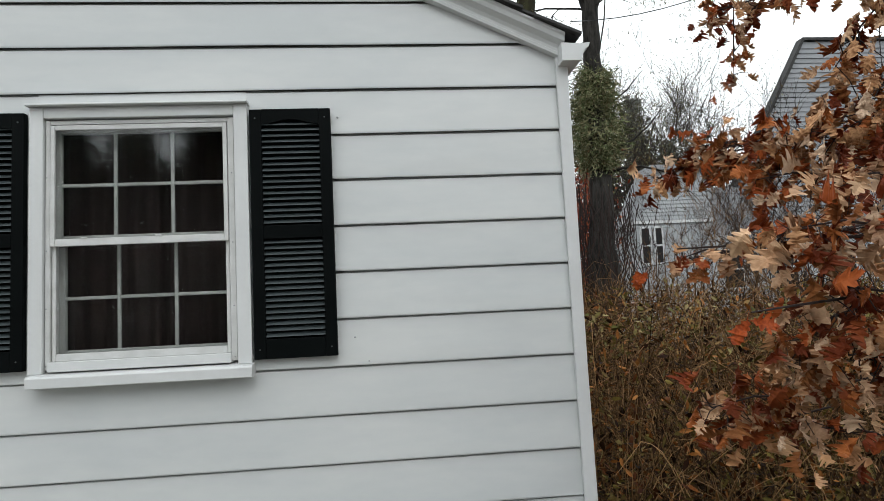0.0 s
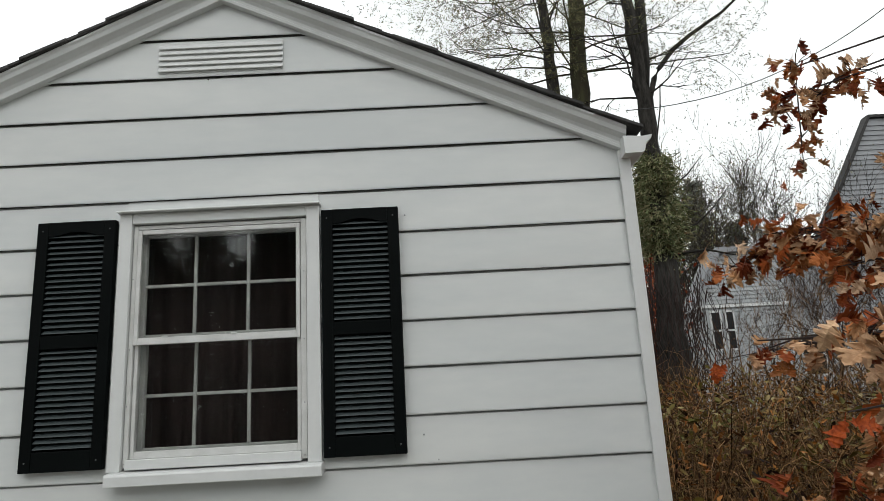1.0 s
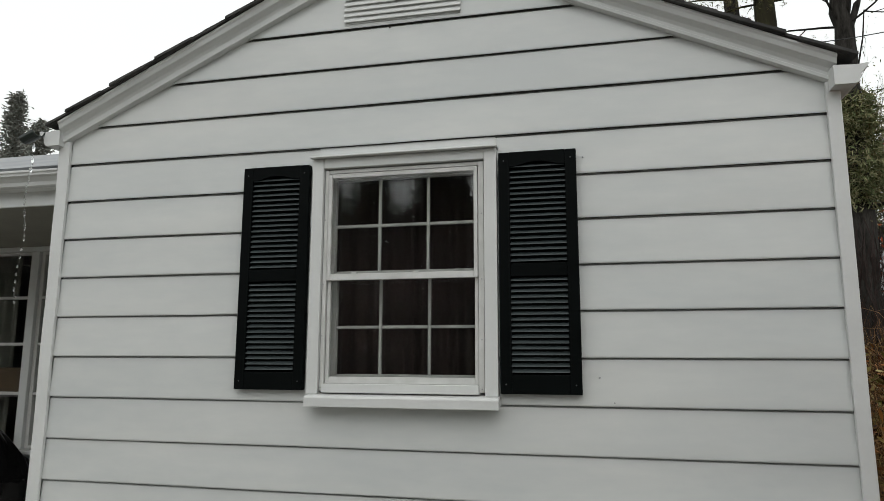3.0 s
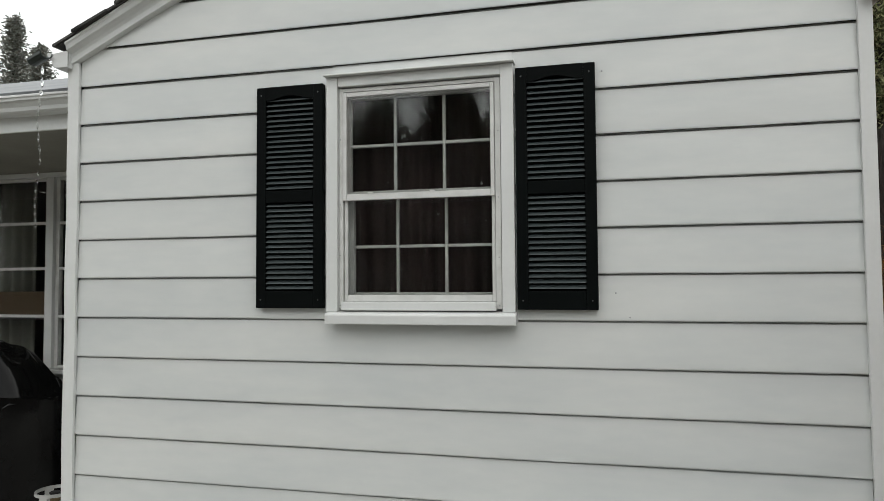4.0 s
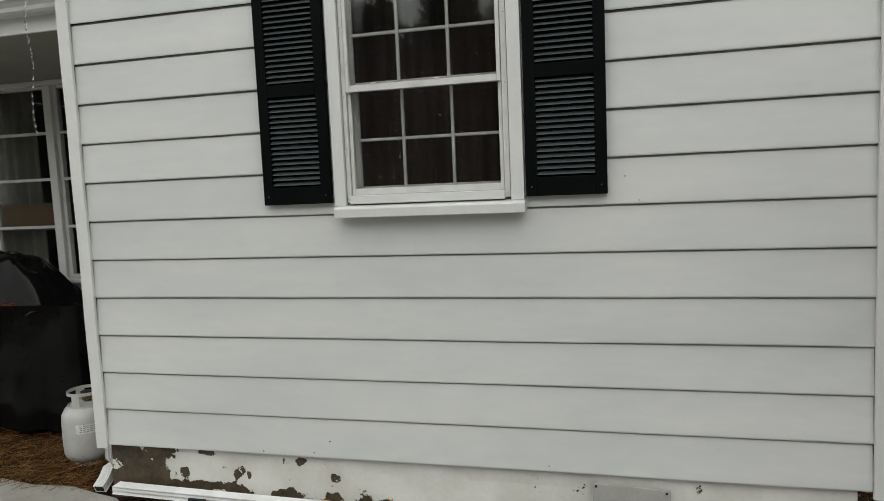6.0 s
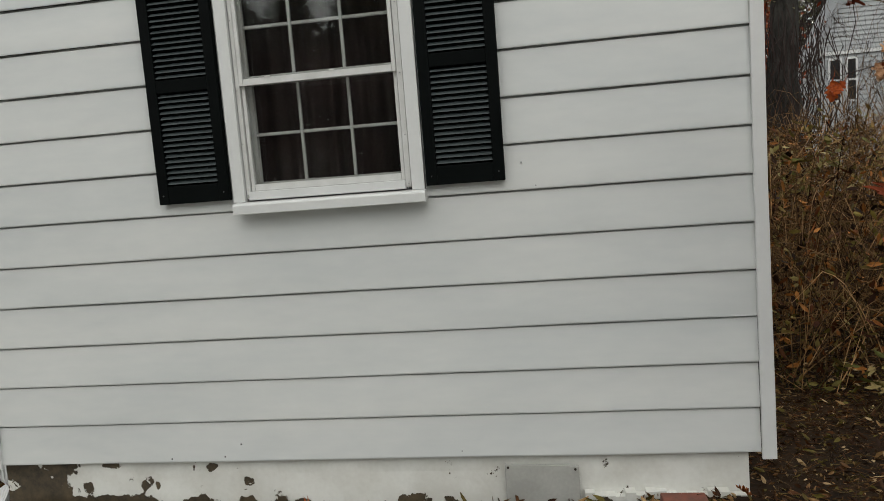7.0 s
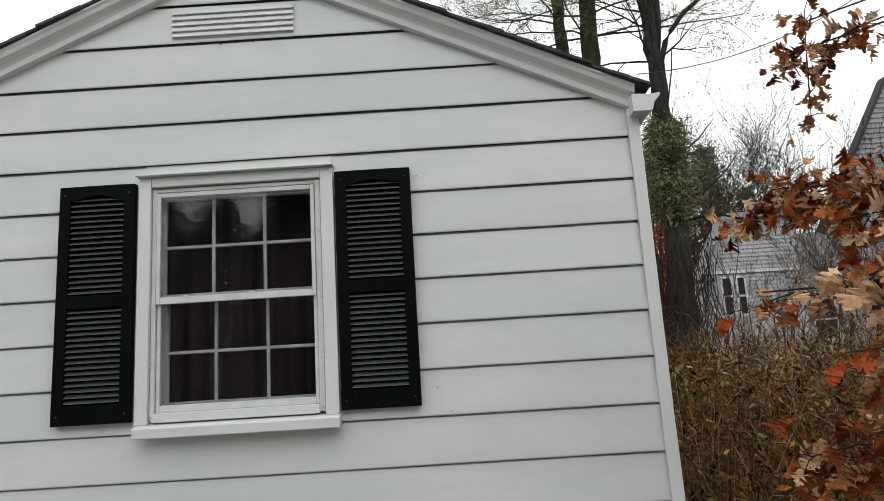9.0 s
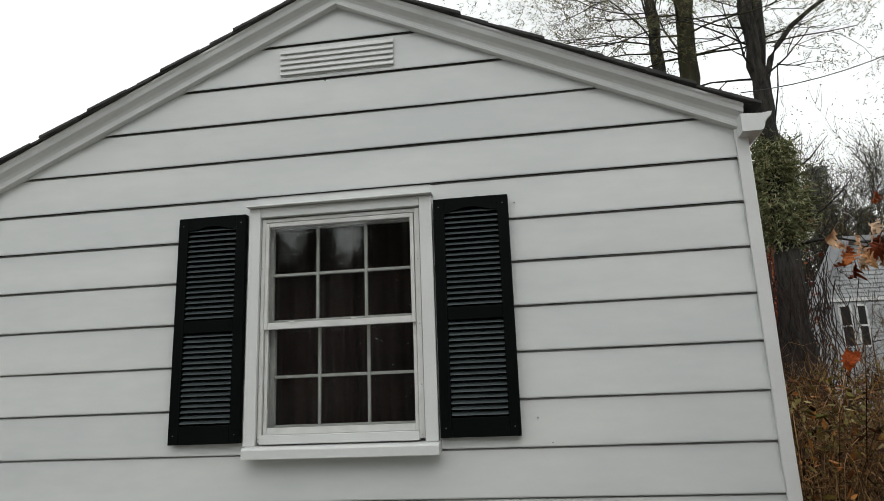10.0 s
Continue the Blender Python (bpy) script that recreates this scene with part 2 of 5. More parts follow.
def peeling():
    """White masonry paint, flaked off to brown block in patches, most of all at one end and along the foot."""
    m = mat("peeling_paint", (0.66, 0.66, 0.62), (0.50, 0.49, 0.44), rough=0.65, scale=5, fine=50, amount=0.6, bump=0.4)
    n, l = m.node_tree.nodes, m.node_tree.links
    b = n["Principled BSDF"]
    tc, sep = n.new("ShaderNodeTexCoord"), n.new("ShaderNodeSeparateXYZ")
    l.new(tc.outputs["Object"], sep.inputs[0])
    flake = n.new("ShaderNodeTexNoise")
    flake.inputs["Scale"].default_value, flake.inputs["Detail"].default_value, flake.inputs["Roughness"].default_value = 7.0, 9, 0.62
    l.new(tc.outputs["Object"], flake.inputs["Vector"])
    end, foot = n.new("ShaderNodeMapRange"), n.new("ShaderNodeMapRange")
    for r, src, a, c, top in ((end, sep.outputs[0], -1.25, -1.65, 0.26), (foot, sep.outputs[2], 0.12, 0.03, 0.20)):
        r.inputs[1].default_value, r.inputs[2].default_value, r.inputs[4].default_value = a, c, top
        l.new(src, r.inputs[0])
    s1, s2, cut = n.new("ShaderNodeMath"), n.new("ShaderNodeMath"), n.new("ShaderNodeMapRange")
    l.new(flake.outputs[0], s1.inputs[0]), l.new(end.outputs[0], s1.inputs[1])
    l.new(s1.outputs[0], s2.inputs[0]), l.new(foot.outputs[0], s2.inputs[1])
    last = s2.outputs[0]
    for cx, cz, rx, rz in ((-1.39, 0.17, 0.03, 0.08), (-0.70, 0.262, 0.035, 0.02), (-0.58, 0.252, 0.02, 0.022), (-0.535, 0.20, 0.045, 0.04), (-1.01, 0.166, 0.018, 0.03), (-1.28, 0.275, 0.07, 0.018), (-0.24, 0.07, 0.035, 0.035), (-0.80, 0.09, 0.16, 0.03), (-1.20, 0.10, 0.18, 0.03)):
        off, far, lift, more = n.new("ShaderNodeMapping"), n.new("ShaderNodeVectorMath"), n.new("ShaderNodeMapRange"), n.new("ShaderNodeMath")
        off.inputs["Location"].default_value, off.inputs["Scale"].default_value = (-cx / rx, 0, -cz / rz), (1 / rx, 0, 1 / rz)
        far.operation = "LENGTH"
        lift.inputs[1].default_value, lift.inputs[2].default_value, lift.inputs[3].default_value, lift.inputs[4].default_value = 0.1, 1.3, 0.19, 0.0
        l.new(tc.outputs["Object"], off.inputs["Vector"]), l.new(off.outputs[0], far.inputs[0]), l.new(far.outputs["Value"], lift.inputs[0])
        l.new(last, more.inputs[0]), l.new(lift.outputs[0], more.inputs[1])
        last = more.outputs[0]
    cut.inputs[1].default_value, cut.inputs[2].default_value = 0.64, 0.65
    l.new(last, cut.inputs[0])
    mix, old = n.new("ShaderNodeMix"), b.inputs["Base Color"].links[0].from_socket
    mix.data_type = "RGBA"
    rust = n.new("ShaderNodeMix")
    rust.data_type = "RGBA"
    rust.inputs[6].default_value, rust.inputs[7].default_value = (0.022, 0.016, 0.009, 1), (0.088, 0.064, 0.033, 1)
    mott, spread = n.new("ShaderNodeTexNoise"), n.new("ShaderNodeMapRange")
    mott.inputs["Scale"].default_value, mott.inputs["Detail"].default_value, mott.inputs["Roughness"].default_value = 16.0, 8, 0.7
    l.new(tc.outputs["Object"], mott.inputs["Vector"])
    spread.inputs[1].default_value, spread.inputs[2].default_value = 0.33, 0.68
    l.new(mott.outputs[0], spread.inputs[0])
    l.new(spread.outputs[0], rust.inputs[0])
    l.new(cut.outputs[0], mix.inputs[0]), l.new(old, mix.inputs[6]), l.new(rust.outputs[2], mix.inputs[7])
    l.new(mix.outputs[2], b.inputs["Base Color"])
    bp = n.new("ShaderNodeBump")
    bp.invert = True
    bp.inputs["Strength"].default_value, bp.inputs["Distance"].default_value = 0.8, 0.004
    l.new(cut.outputs[0], bp.inputs["Height"])
    l.new(b.inputs["Normal"].links[0].from_socket, bp.inputs["Normal"])
    l.new(bp.outputs[0], b.inputs["Normal"])
    return m


PEELING = peeling()


# ---- mesh helpers ----
def part(name, bm, material, parent=None, label="", smooth=False):
    me = bpy.data.meshes.new(name)
    bmesh.ops.recalc_face_normals(bm, faces=bm.faces)
    bm.to_mesh(me)
    bm.free()
    if smooth:
        me.shade_smooth()
    me.materials.append(material)
    ob = new(name, me)
    ob.parent = parent
    if label:
        ob["label"] = label
    return ob


def raw(name, verts, faces, material, parent=None, label="", smooth=False):
    me = bpy.data.meshes.new(name)
    me.from_pydata(np.asarray(verts, float).tolist(), [], faces)
    me.update()
    if smooth:
        me.shade_smooth()
    me.materials.append(material)
    ob = new(name, me)
    ob.parent = parent
    if label:
        ob["label"] = label
    return ob


def thing(name, label, category, group="", kind="", at=(0, 0, 0)):
    ob = new(name)
    ob.location = at
    return tagged(ob, label, category, group, kind)


def box(x0, x1, y0, y1, z0, z1, bevel=0.0, bm=None):
    bm = bm or bmesh.new()
    vs = [bm.verts.new((x, y, z)) for x in (x0, x1) for y in (y0, y1) for z in (z0, z1)]
    fs = [bm.faces.new([vs[i] for i in q]) for q in ((0, 1, 3, 2), (4, 6, 7, 5), (0, 4, 5, 1), (2, 3, 7, 6), (0, 2, 6, 4), (1, 5, 7, 3))]
    if bevel:
        bmesh.ops.bevel(bm, geom=list({e for f in fs for e in f.edges}), offset=bevel, segments=2, affect="EDGES", profile=0.5)
    return bm


def prism(poly, a, b, axis="y", bevel=0.0):
    """A polygon of (u, v) drawn out from a to b along an axis: y gives (u, t, v), x gives (t, u, v), z gives (u, v, t)."""
    bm = bmesh.new()
    put = {"y": lambda u, v, t: (u, t, v), "x": lambda u, v, t: (t, u, v), "z": lambda u, v, t: (u, v, t)}[axis]
    lo, hi = [bm.verts.new(put(u, v, a)) for u, v in poly], [bm.verts.new(put(u, v, b)) for u, v in poly]
    bm.faces.new(lo), bm.faces.new(hi[::-1])
    for i in range(len(poly)):
        j = (i + 1) % len(poly)
        bm.faces.new((lo[i], hi[i], hi[j], lo[j]))
    if bevel:
        bmesh.ops.bevel(bm, geom=list(bm.edges), offset=bevel, segments=2, affect="EDGES", profile=0.5)
    return bm


def lathe(rows, seg=32, at=(0, 0, 0)):
    """Rings of (radius, height) round z."""
    bm = bmesh.new()
    rings = [[bm.verts.new((at[0] + r * math.cos(2 * math.pi * i / seg), at[1] + r * math.sin(2 * math.pi * i / seg), at[2] + z)) for i in range(seg)] for r, z in rows]
    for p, q in zip(rings, rings[1:]):
        for i in range(seg):
            j = (i + 1) % seg
            bm.faces.new((p[i], p[j], q[j], q[i]))
    bm.faces.new(rings[0][::-1]), bm.faces.new(rings[-1])
    return bm


def tubes(paths, sides=4):
    """Verts and faces of tapered tubes along paths of (x, y, z, r) rows."""
    V, F, o = [], [], 0
    turn = 2 * math.pi * np.arange(sides) / sides
    cs, sn = np.cos(turn)[None, :, None], np.sin(turn)[None, :, None]
    for path in paths:
        p = np.asarray(path, float)
        n = len(p)
        d = np.gradient(p[:, :3], axis=0)
        d /= np.linalg.norm(d, axis=1)[:, None] + 1e-9
        ref = np.where(np.abs(d[:, 2:3]) > 0.9, [[1.0, 0, 0]], [[0, 0, 1.0]])
        u = np.cross(d, ref)
        u /= np.linalg.norm(u, axis=1)[:, None] + 1e-9
        w = np.cross(d, u)
        ring = p[:, None, :3] + p[:, None, 3:] * (cs * u[:, None] + sn * w[:, None])
        V.append(ring.reshape(-1, 3))
        for i in range(n - 1):
            a = o + i * sides
            F.extend((a + s, a + (s + 1) % sides, a + (s + 1) % sides + sides, a + s + sides) for s in range(sides))
        F.append(tuple(range(o + sides - 1, o - 1, -1)))
        F.append(tuple(range(o + (n - 1) * sides, o + n * sides)))
        o += n * sides
    return np.concatenate(V), F


LANCE = [(0, 0), (0.3, 0.17), (0.65, 0.14), (1, 0), (0.65, -0.14), (0.3, -0.17)]


def blades(places, ways, sizes, shape=LANCE, curl=0.15, rng=None, up=None):
    """Many small leaves: from each place along its way, with a random twist, bent along the midrib."""
    rng = rng or np.random.default_rng(3)
    P, D, S = np.asarray(places, float), np.asarray(ways, float), np.asarray(sizes, float)
    n, m = len(P), len(shape)
    D = D / (np.linalg.norm(D, axis=1)[:, None] + 1e-9)
    side = np.cross(D, up[None, :] if up is not None else rng.normal(size=(n, 3)))
    side /= np.linalg.norm(side, axis=1)[:, None] + 1e-9
    nrm = np.cross(D, side)
    k = (curl * rng.uniform(-1, 1.6, n))[:, None]
    V = np.empty((n, m, 3))
    for i, (a, b) in enumerate(shape):
        V[:, i] = P + S[:, None] * (a * D + b * side + (abs(b) * 0.8 * np.abs(k) + k * a * a) * nrm)
    o = (np.arange(n) * m)[:, None]
    first, second = o + np.arange(m // 2 + 1), o + np.array([*range(m // 2, m), 0])
    return V.reshape(-1, 3), first.tolist() + second.tolist()


# ---- ground ----
def ground_z(x, y):
    base = 0.115 / (1 + math.exp(-1.7 * (x - 0.2))) - 0.01
    flat = min(1, max(0, (-0.32 - y) / 0.2)) * min(1, max(0, (2.0 - x) / 0.3))
    base = base * (1 - flat) - 0.06 * flat
    if y > 2:
        base += 0.012 * (y - 2) * (0.5 if x < 2 else 1)
    return base + 0.018 * noise.noise((x * 1.3, y * 1.3, 0.3)) + 0.05 * noise.noise((x * 0.25, y * 0.25, 2.0)) * min(1, max(0, abs(y - 0.5) - 1.5) / 3)


def ground_sheet():
    xs = np.unique(np.concatenate([np.linspace(-400, -12, 14), np.linspace(-12, 12, 97), np.linspace(12, 400, 14)]))
    ys = np.unique(np.concatenate([np.linspace(-400, -8, 14), np.linspace(-8, 16, 97), np.linspace(16, 400, 14)]))
    V = [(x, y, ground_z(x, y)) for y in ys for x in xs]
    n = len(xs)
    F = [(j * n + i, j * n + i + 1, (j + 1) * n + i + 1, (j + 1) * n + i) for j in range(len(ys) - 1) for i in range(n - 1)]
    return raw("ground", V, F, SOIL, smooth=True)


tagged(ground_sheet(), "damp brown soil strewn with leaves and pine straw", "ground", kind="structure")

# ---- the gable end ----
E0, Z0 = 0.2032, 1.52          # siding exposure; height of the course line under the window
XL, XR = -1.838, 1.868         # siding between the corner posts
APEX, PITCH = 3.745, 0.4676    # foot line of the rake boards
WX0, WX1, WZ0, WZ1 = -0.40, 0.468, 1.53, 2.665   # opening of the window


def rake(x):
    return APEX - PITCH * abs(x - 0.012)


wall = thing("wall_1", "white aluminium clapboard gable wall with dents and stains", "wall", kind="structure")
sheath = bmesh.new()
for x0, x1, z0, z1 in ((-1.86, WX0, 0.30, 2.88), (WX1, 1.88, 0.30, 2.88), (WX0, WX1, 0.30, WZ0), (WX0, WX1, WZ1, 2.88)):
    box(x0, x1, 0.034, 0.13, z0, z1, bm=sheath)
part("sheathing", sheath, DARKROOM, wall)
part("gable_sheathing", prism([(-1.86, 2.882), (1.88, 2.882), (0.012, 3.75)], 0.034, 0.13), DARKROOM, wall)


DENTS = ((0.667, 0.935, 0.007, 0.05, 0.022), (-0.53, 0.392, 0.005, 0.07, 0.03), (-0.36, 1.15, 0.005, 0.10, 0.03), (-1.62, 1.20, 0.006, 0.07, 0.05), (-1.42, 0.34, 0.007, 0.08, 0.05), (1.80, 0.92, 0.007, 0.06, 0.10), (1.30, 1.75, 0.004, 0.05, 0.03),
         (0.9, 0.35, 0.005, 0.10, 0.03), (-1.05, 1.95, 0.004, 0.09, 0.05), (1.45, 2.3, 0.004, 0.12, 0.05), (-0.8, 0.55, 0.004, 0.12, 0.04), (0.1, 0.75, 0.004, 0.15, 0.04))


def dented(x, z):
    return sum(a * math.exp(-((x - cx) / rx) ** 2 - ((z - cz) / rz) ** 2) for cx, cz, a, rx, rz in DENTS)


def board(xa0, xa1, xb0, xb1, z0, z1, seed):
    """A lapped metal siding board: foot edge from xa0 to xa1, head edge from xb0 to xb1; slightly wavy."""
    n = max(4, int((xa1 - xa0) * 30))
    prof = ((0.0290, 0.016, 0), (0.0060, 0.012, 0), (0.0030, 0.002, 0), (0.0018, 0.0, 0), (0.0, 0.003, 0), (0.0, 0.010, 0), (0.0016, 0.15, 1), (0.0030, 0.30, 1), (0.0052, 0.45, 1), (0.0070, 0.60, 1), (0.0090, 0.78, 1), (0.0112, 0.955, 1), (0.0240, 0.985, 1), (0.0290, 1.02, 1))
    V, F = [], []
    for i in range(n + 1):
        t = i / n
        for d, h, rel in prof:
            z = z0 + (h * (z1 - z0) if rel else h)
            s = (z - z0) / (z1 - z0)
            x = (1 - s) * (xa0 + t * (xa1 - xa0)) + s * (xb0 + t * (xb1 - xb0))
            w = noise.noise((x * 1.1, seed * 3.7, 0.0))
            V.append((x, d + dented(x, z) * (1 if h else 0.5) + 0.0022 * noise.noise((x * 2.3, seed * 5.1, h * 2)), z + 0.0028 * w * (1 if h < 0.9 else 0)))
    m = len(prof)
    for i in range(n):
        for k in range(m - 1):
            F.append((i * m + k, (i + 1) * m + k, (i + 1) * m + k + 1, i * m + k + 1))
    F.append(tuple(range(m))), F.append(tuple(n * m + k for k in range(m))[::-1])
    ob = raw("siding_board", V, F, SIDING, wall)
    for p in ob.data.polygons:
        p.use_smooth = True
    ob.data.set_sharp_from_angle(angle=radians(35))
    return ob


for k in range(-6, 11):
    z0, z1 = Z0 + k * E0, Z0 + (k + 1) * E0
    lim = lambda z: max(0.02, (APEX + 0.088 - z) / PITCH)
    a0, a1, b0, b1 = max(XL, -lim(z0)), min(XR, lim(z0)), max(XL, -lim(z1)), min(XR, lim(z1))
    if 0 <= k <= 5:
        board(a0, WX0, b0, WX0, z0, z1, k)
        board(WX1, a1, WX1, b1, z0, z1, k + 40)
        if k == 5:
            board(WX0, WX1, WX0, WX1, WZ1, z1, 77)
    else:
        board(a0, a1, b0, b1, z0, z1, k)

for name, x0, x1, zb in (("corner_post", -1.905, -1.834, 0.285), ("corner_post", 1.863, 1.918, 0.275)):
    post = bmesh.new()
    V = []
    out = x0 if x0 < 0 else x1
    inn = x1 if x0 < 0 else x0
    s = 1 if x0 < 0 else -1
    poly = [(inn, -0.016), (out + s * 0.004, -0.016), (out, -0.012), (out, 0.09), (out + s * 0.014, 0.09), (out + s * 0.014, 0.004), (inn, 0.0)]
    rows = 26
    rings = []
    for i in range(rows + 1):
        z = zb + (2.865 - zb) * i / rows
        dent = 0.0035 * noise.noise((z * 2.6, out, 4.0))
        flare = 0.012 * max(0, 1 - (z - zb) / 1.2) * (1 if x0 > 0 else 0.4)
        rings.append([post.verts.new((x + dent * 0.7 + (flare if x0 > 0 else -flare * 0.3) * (1 if x in (out, out + s * 0.004) else 0.6), y + dent, z)) for x, y in poly])
    for p, q in zip(rings, rings[1:]):
        for i in range(len(poly)):
            j = (i + 1) % len(poly)
            post.faces.new((p[i], p[j], q[j], q[i]))
    post.faces.new(rings[0]), post.faces.new(rings[-1][::-1])
    tagged(part(name, post, TRIM), "white aluminium corner post of the gable wall", "corner trim", kind="structure")

# side walls of the same wing
side_wall = thing("wall_2", "white clapboard side wall under the eave gutter", "wall", kind="structure")
part("sheathing", box(1.885, 1.897, 0.092, 5.0, 0.30, 2.86), DARKROOM, side_wall)
for k in range(13):
    z = 0.30 + k * E0
    b = prism([(1.898, z + E0), (1.912, z), (1.898, z)], 0.10, 5.0)
    part("siding_board", b, SIDING, side_wall)
far_side = thing("wall_3", "white clapboard side wall facing the patio", "wall", kind="structure")
part("sheathing", box(-1.895, -1.880, 0.092, 1.39, 0.12, 2.86), DARKROOM, far_side)
for k in range(13):
    z = 0.30 + k * E0
    part("siding_board", prism([(-1.896, z + E0), (-1.908, z), (-1.896, z)], 0.10, 1.39), SIDING, far_side)

# ---- foundation ----
found = bmesh.new()
nx = 60
top, low = [], []
for i in range(nx + 1):
    x = -1.852 + (1.824 + 1.852) * i / nx
    top.append(found.verts.new((x, 0.036 + 0.004 * noise.noise((x * 4, 0, 1)), 0.318)))
    low.append([found.verts.new((x, 0.036 - 0.012 * (1 - z / 0.3) + 0.008 * noise.noise((x * 5, z * 7, 1)), z)) for z in (0.22, 0.13, 0.05, -0.15)])
for i in range(nx):
    a, b = [top[i], *low[i]], [top[i + 1], *low[i + 1]]
    for k in range(4):
        found.faces.new((a[k], b[k], b[k + 1], a[k + 1]))
for x in (-1.852, 1.824):
    c = [found.verts.new((x, y, z)) for y, z in ((0.036, 0.318), (4.9 if x > 0 else 1.39, 0.318), (4.9 if x > 0 else 1.39, -0.15), (0.036, -0.15))]
    found.faces.new(c)
tagged(part("foundation", found, PEELING), "white painted masonry foundation with flaking paint and bare patches", "foundation", kind="structure")

# stepped ledge of broken masonry at the dry end of the foundation
ledge = bmesh.new()
rng = np.random.default_rng(5)
for i in range(16):
    x = 1.10 + i * 0.045
    box(x, x + 0.0445, -0.012 + rng.uniform(-0.012, 0.01), 0.03, -0.05, 0.118 + rng.uniform(-0.012, 0.012), bm=ledge)
tagged(part("masonry_ledge", ledge, PEELING), "broken white painted ledge along the foot of the foundation", "ledge", kind="structure")

# ---- roof, rake and shingles ----
roof = thing("roof_1", "dark asphalt shingle gable roof with white rake boards", "roof", kind="structure")
for s in (-1, 1):
    xe = 0.012 + s * 1.885
    za, ze = APEX, rake(xe)

    def slab(lo, hi, y0, y1, bev=0.0, xo=xe):
        return prism([(0.012, APEX + lo), (xo, rake(xo) + lo), (xo, rake(xo) + hi), (0.012, APEX + hi)], y0, y1, bevel=bev)

    # cove moulding that leans out to the drip edge
    cove = bmesh.new()
    prof = [(-0.020, -0.006), (-0.028, -0.004), (-0.030, 0.010), (-0.024, 0.014), (-0.026, 0.028), (-0.034, 0.044), (-0.050, 0.056), (-0.062, 0.060), (-0.064, 0.066), (-0.068, 0.080), (-0.076, 0.088), (-0.076, 0.098), (0.018, 0.098), (0.018, -0.006)]
    a = [cove.verts.new((0.012, y, APEX + h)) for y, h in prof]
    b = [cove.verts.new((xe, y, rake(xe) + h)) for y, h in prof]
    for i in range(len(prof)):
        j = (i + 1) % len(prof)
        cove.faces.new((a[i], a[j], b[j], b[i]))
    cove.faces.new(a), cove.faces.new(b[::-1])
    part("rake_moulding", cove, TRIM, roof)
    part("deck", slab(0.099, 0.108, -0.076, 5.0, xo=0.012 + s * 1.93), SHINGLE, roof)
    # shingles along the rake edge, one course over the other
    rng = np.random.default_rng(11 + s)
    courses = 15
    for c in range(courses):
        u0 = c / courses
        xlo = 0.012 + s * (1.955 - 1.955 * u0)
        xhi = 0.012 + s * max(0.0, 1.955 - 1.955 * u0 - 0.21)
        y = -0.092 + rng.uniform(-0.013, 0.009)
        for j in range(3):
            y1 = y + 0.30
            zl, zh = rake(xlo) + 0.122, rake(xhi) + 0.112
            bm = bmesh.new()
            q = [(xlo, y, zl), (xlo, y1 - 0.006, zl), (xhi, y1 - 0.006, zh), (xhi, y, zh)]
            up = [bm.verts.new(v) for v in q]
            dn = [bm.verts.new((v[0], v[1], v[2] - 0.013)) for v in q]
            bm.faces.new(up), bm.faces.new(dn[::-1])
            for i in range(4):
                bm.faces.new((up[i], dn[i], dn[(i + 1) % 4], up[(i + 1) % 4]))
            part("shingle", bm, SHINGLE, roof)
            y = y1


# ---- gutters ----
def gutter(x, s, y0, y1, z, label):
    """A moulded eave gutter from y0 to y1; s: the side to which its front faces."""
    g = thing("gutter", label, "gutter", group="gutters of the gable wing")
    prof = [(0.0, 0.085), (0.0, 0.0), (0.078, 0.0), (0.090, 0.006), (0.096, 0.022), (0.100, 0.040), (0.112, 0.056), (0.126, 0.066), (0.132, 0.083), (0.122, 0.084), (0.09, 0.079), (0.06, 0.080), (0.03, 0.083)]
    V, F = [], []
    n = 14
    for i in range(n + 1):
        y = y0 + (y1 - y0) * i / n
        sag = 0.004 * noise.noise((y * 2, x, 0))
        for off in (0.0, 0.004):
            for u, v in prof:
                uu = min(max(u, off), 0.132 - off)
                V.append((x + s * uu, y, z + max(v, off) + sag - (0.02 if 0.02 < u < 0.1 and v > 0.07 else 0)))
    m = len(prof)
    for i in range(n):
        for w in (0, 1):
            for k in range(m - 1):
                a = i * 2 * m + w * m + k
                F.append((a, a + 1, a + 1 + 2 * m, a + 2 * m))
    raw("trough", V, F, TRIM, g)
    cap = prism([(x + s * u, z + v + 0.002) for u, v in prof], y0 - 0.004, y0 + 0.003)
    for v in cap.verts:
        v.co.z += 0.004 * noise.noise((v.co.x * 60, 0, x)) if v.co.z > z + 0.05 else 0
    part("end_cap", cap, TRIM, g)
    return g


gutter(1.874, 1, -0.082, 4.9, 2.822, "white gutter with a bent end cap at the eave")
g = gutter(-1.872, -1, -0.05, 1.3, 2.835, "white gutter with a loose open spout that drips water")
arc = [(0.035 * math.cos(math.pi + math.pi * i / 8), 0.035 * math.sin(math.pi + math.pi * i / 8)) for i in range(9)]
arc += [(0.030 * math.cos(2 * math.pi - math.pi * i / 8), 0.030 * math.sin(2 * math.pi - math.pi * i / 8)) for i in range(9)]
sp = part("spout", prism([(u, v) for u, v in arc], 0, 0.13, axis="x"), RUBBER, g, "dark bent open spout")
sp.matrix_local = pose(-2.10, -0.045, 2.895, 0, -8, -18)

# debris in the mouth of the gutter
rng = np.random.default_rng(8)
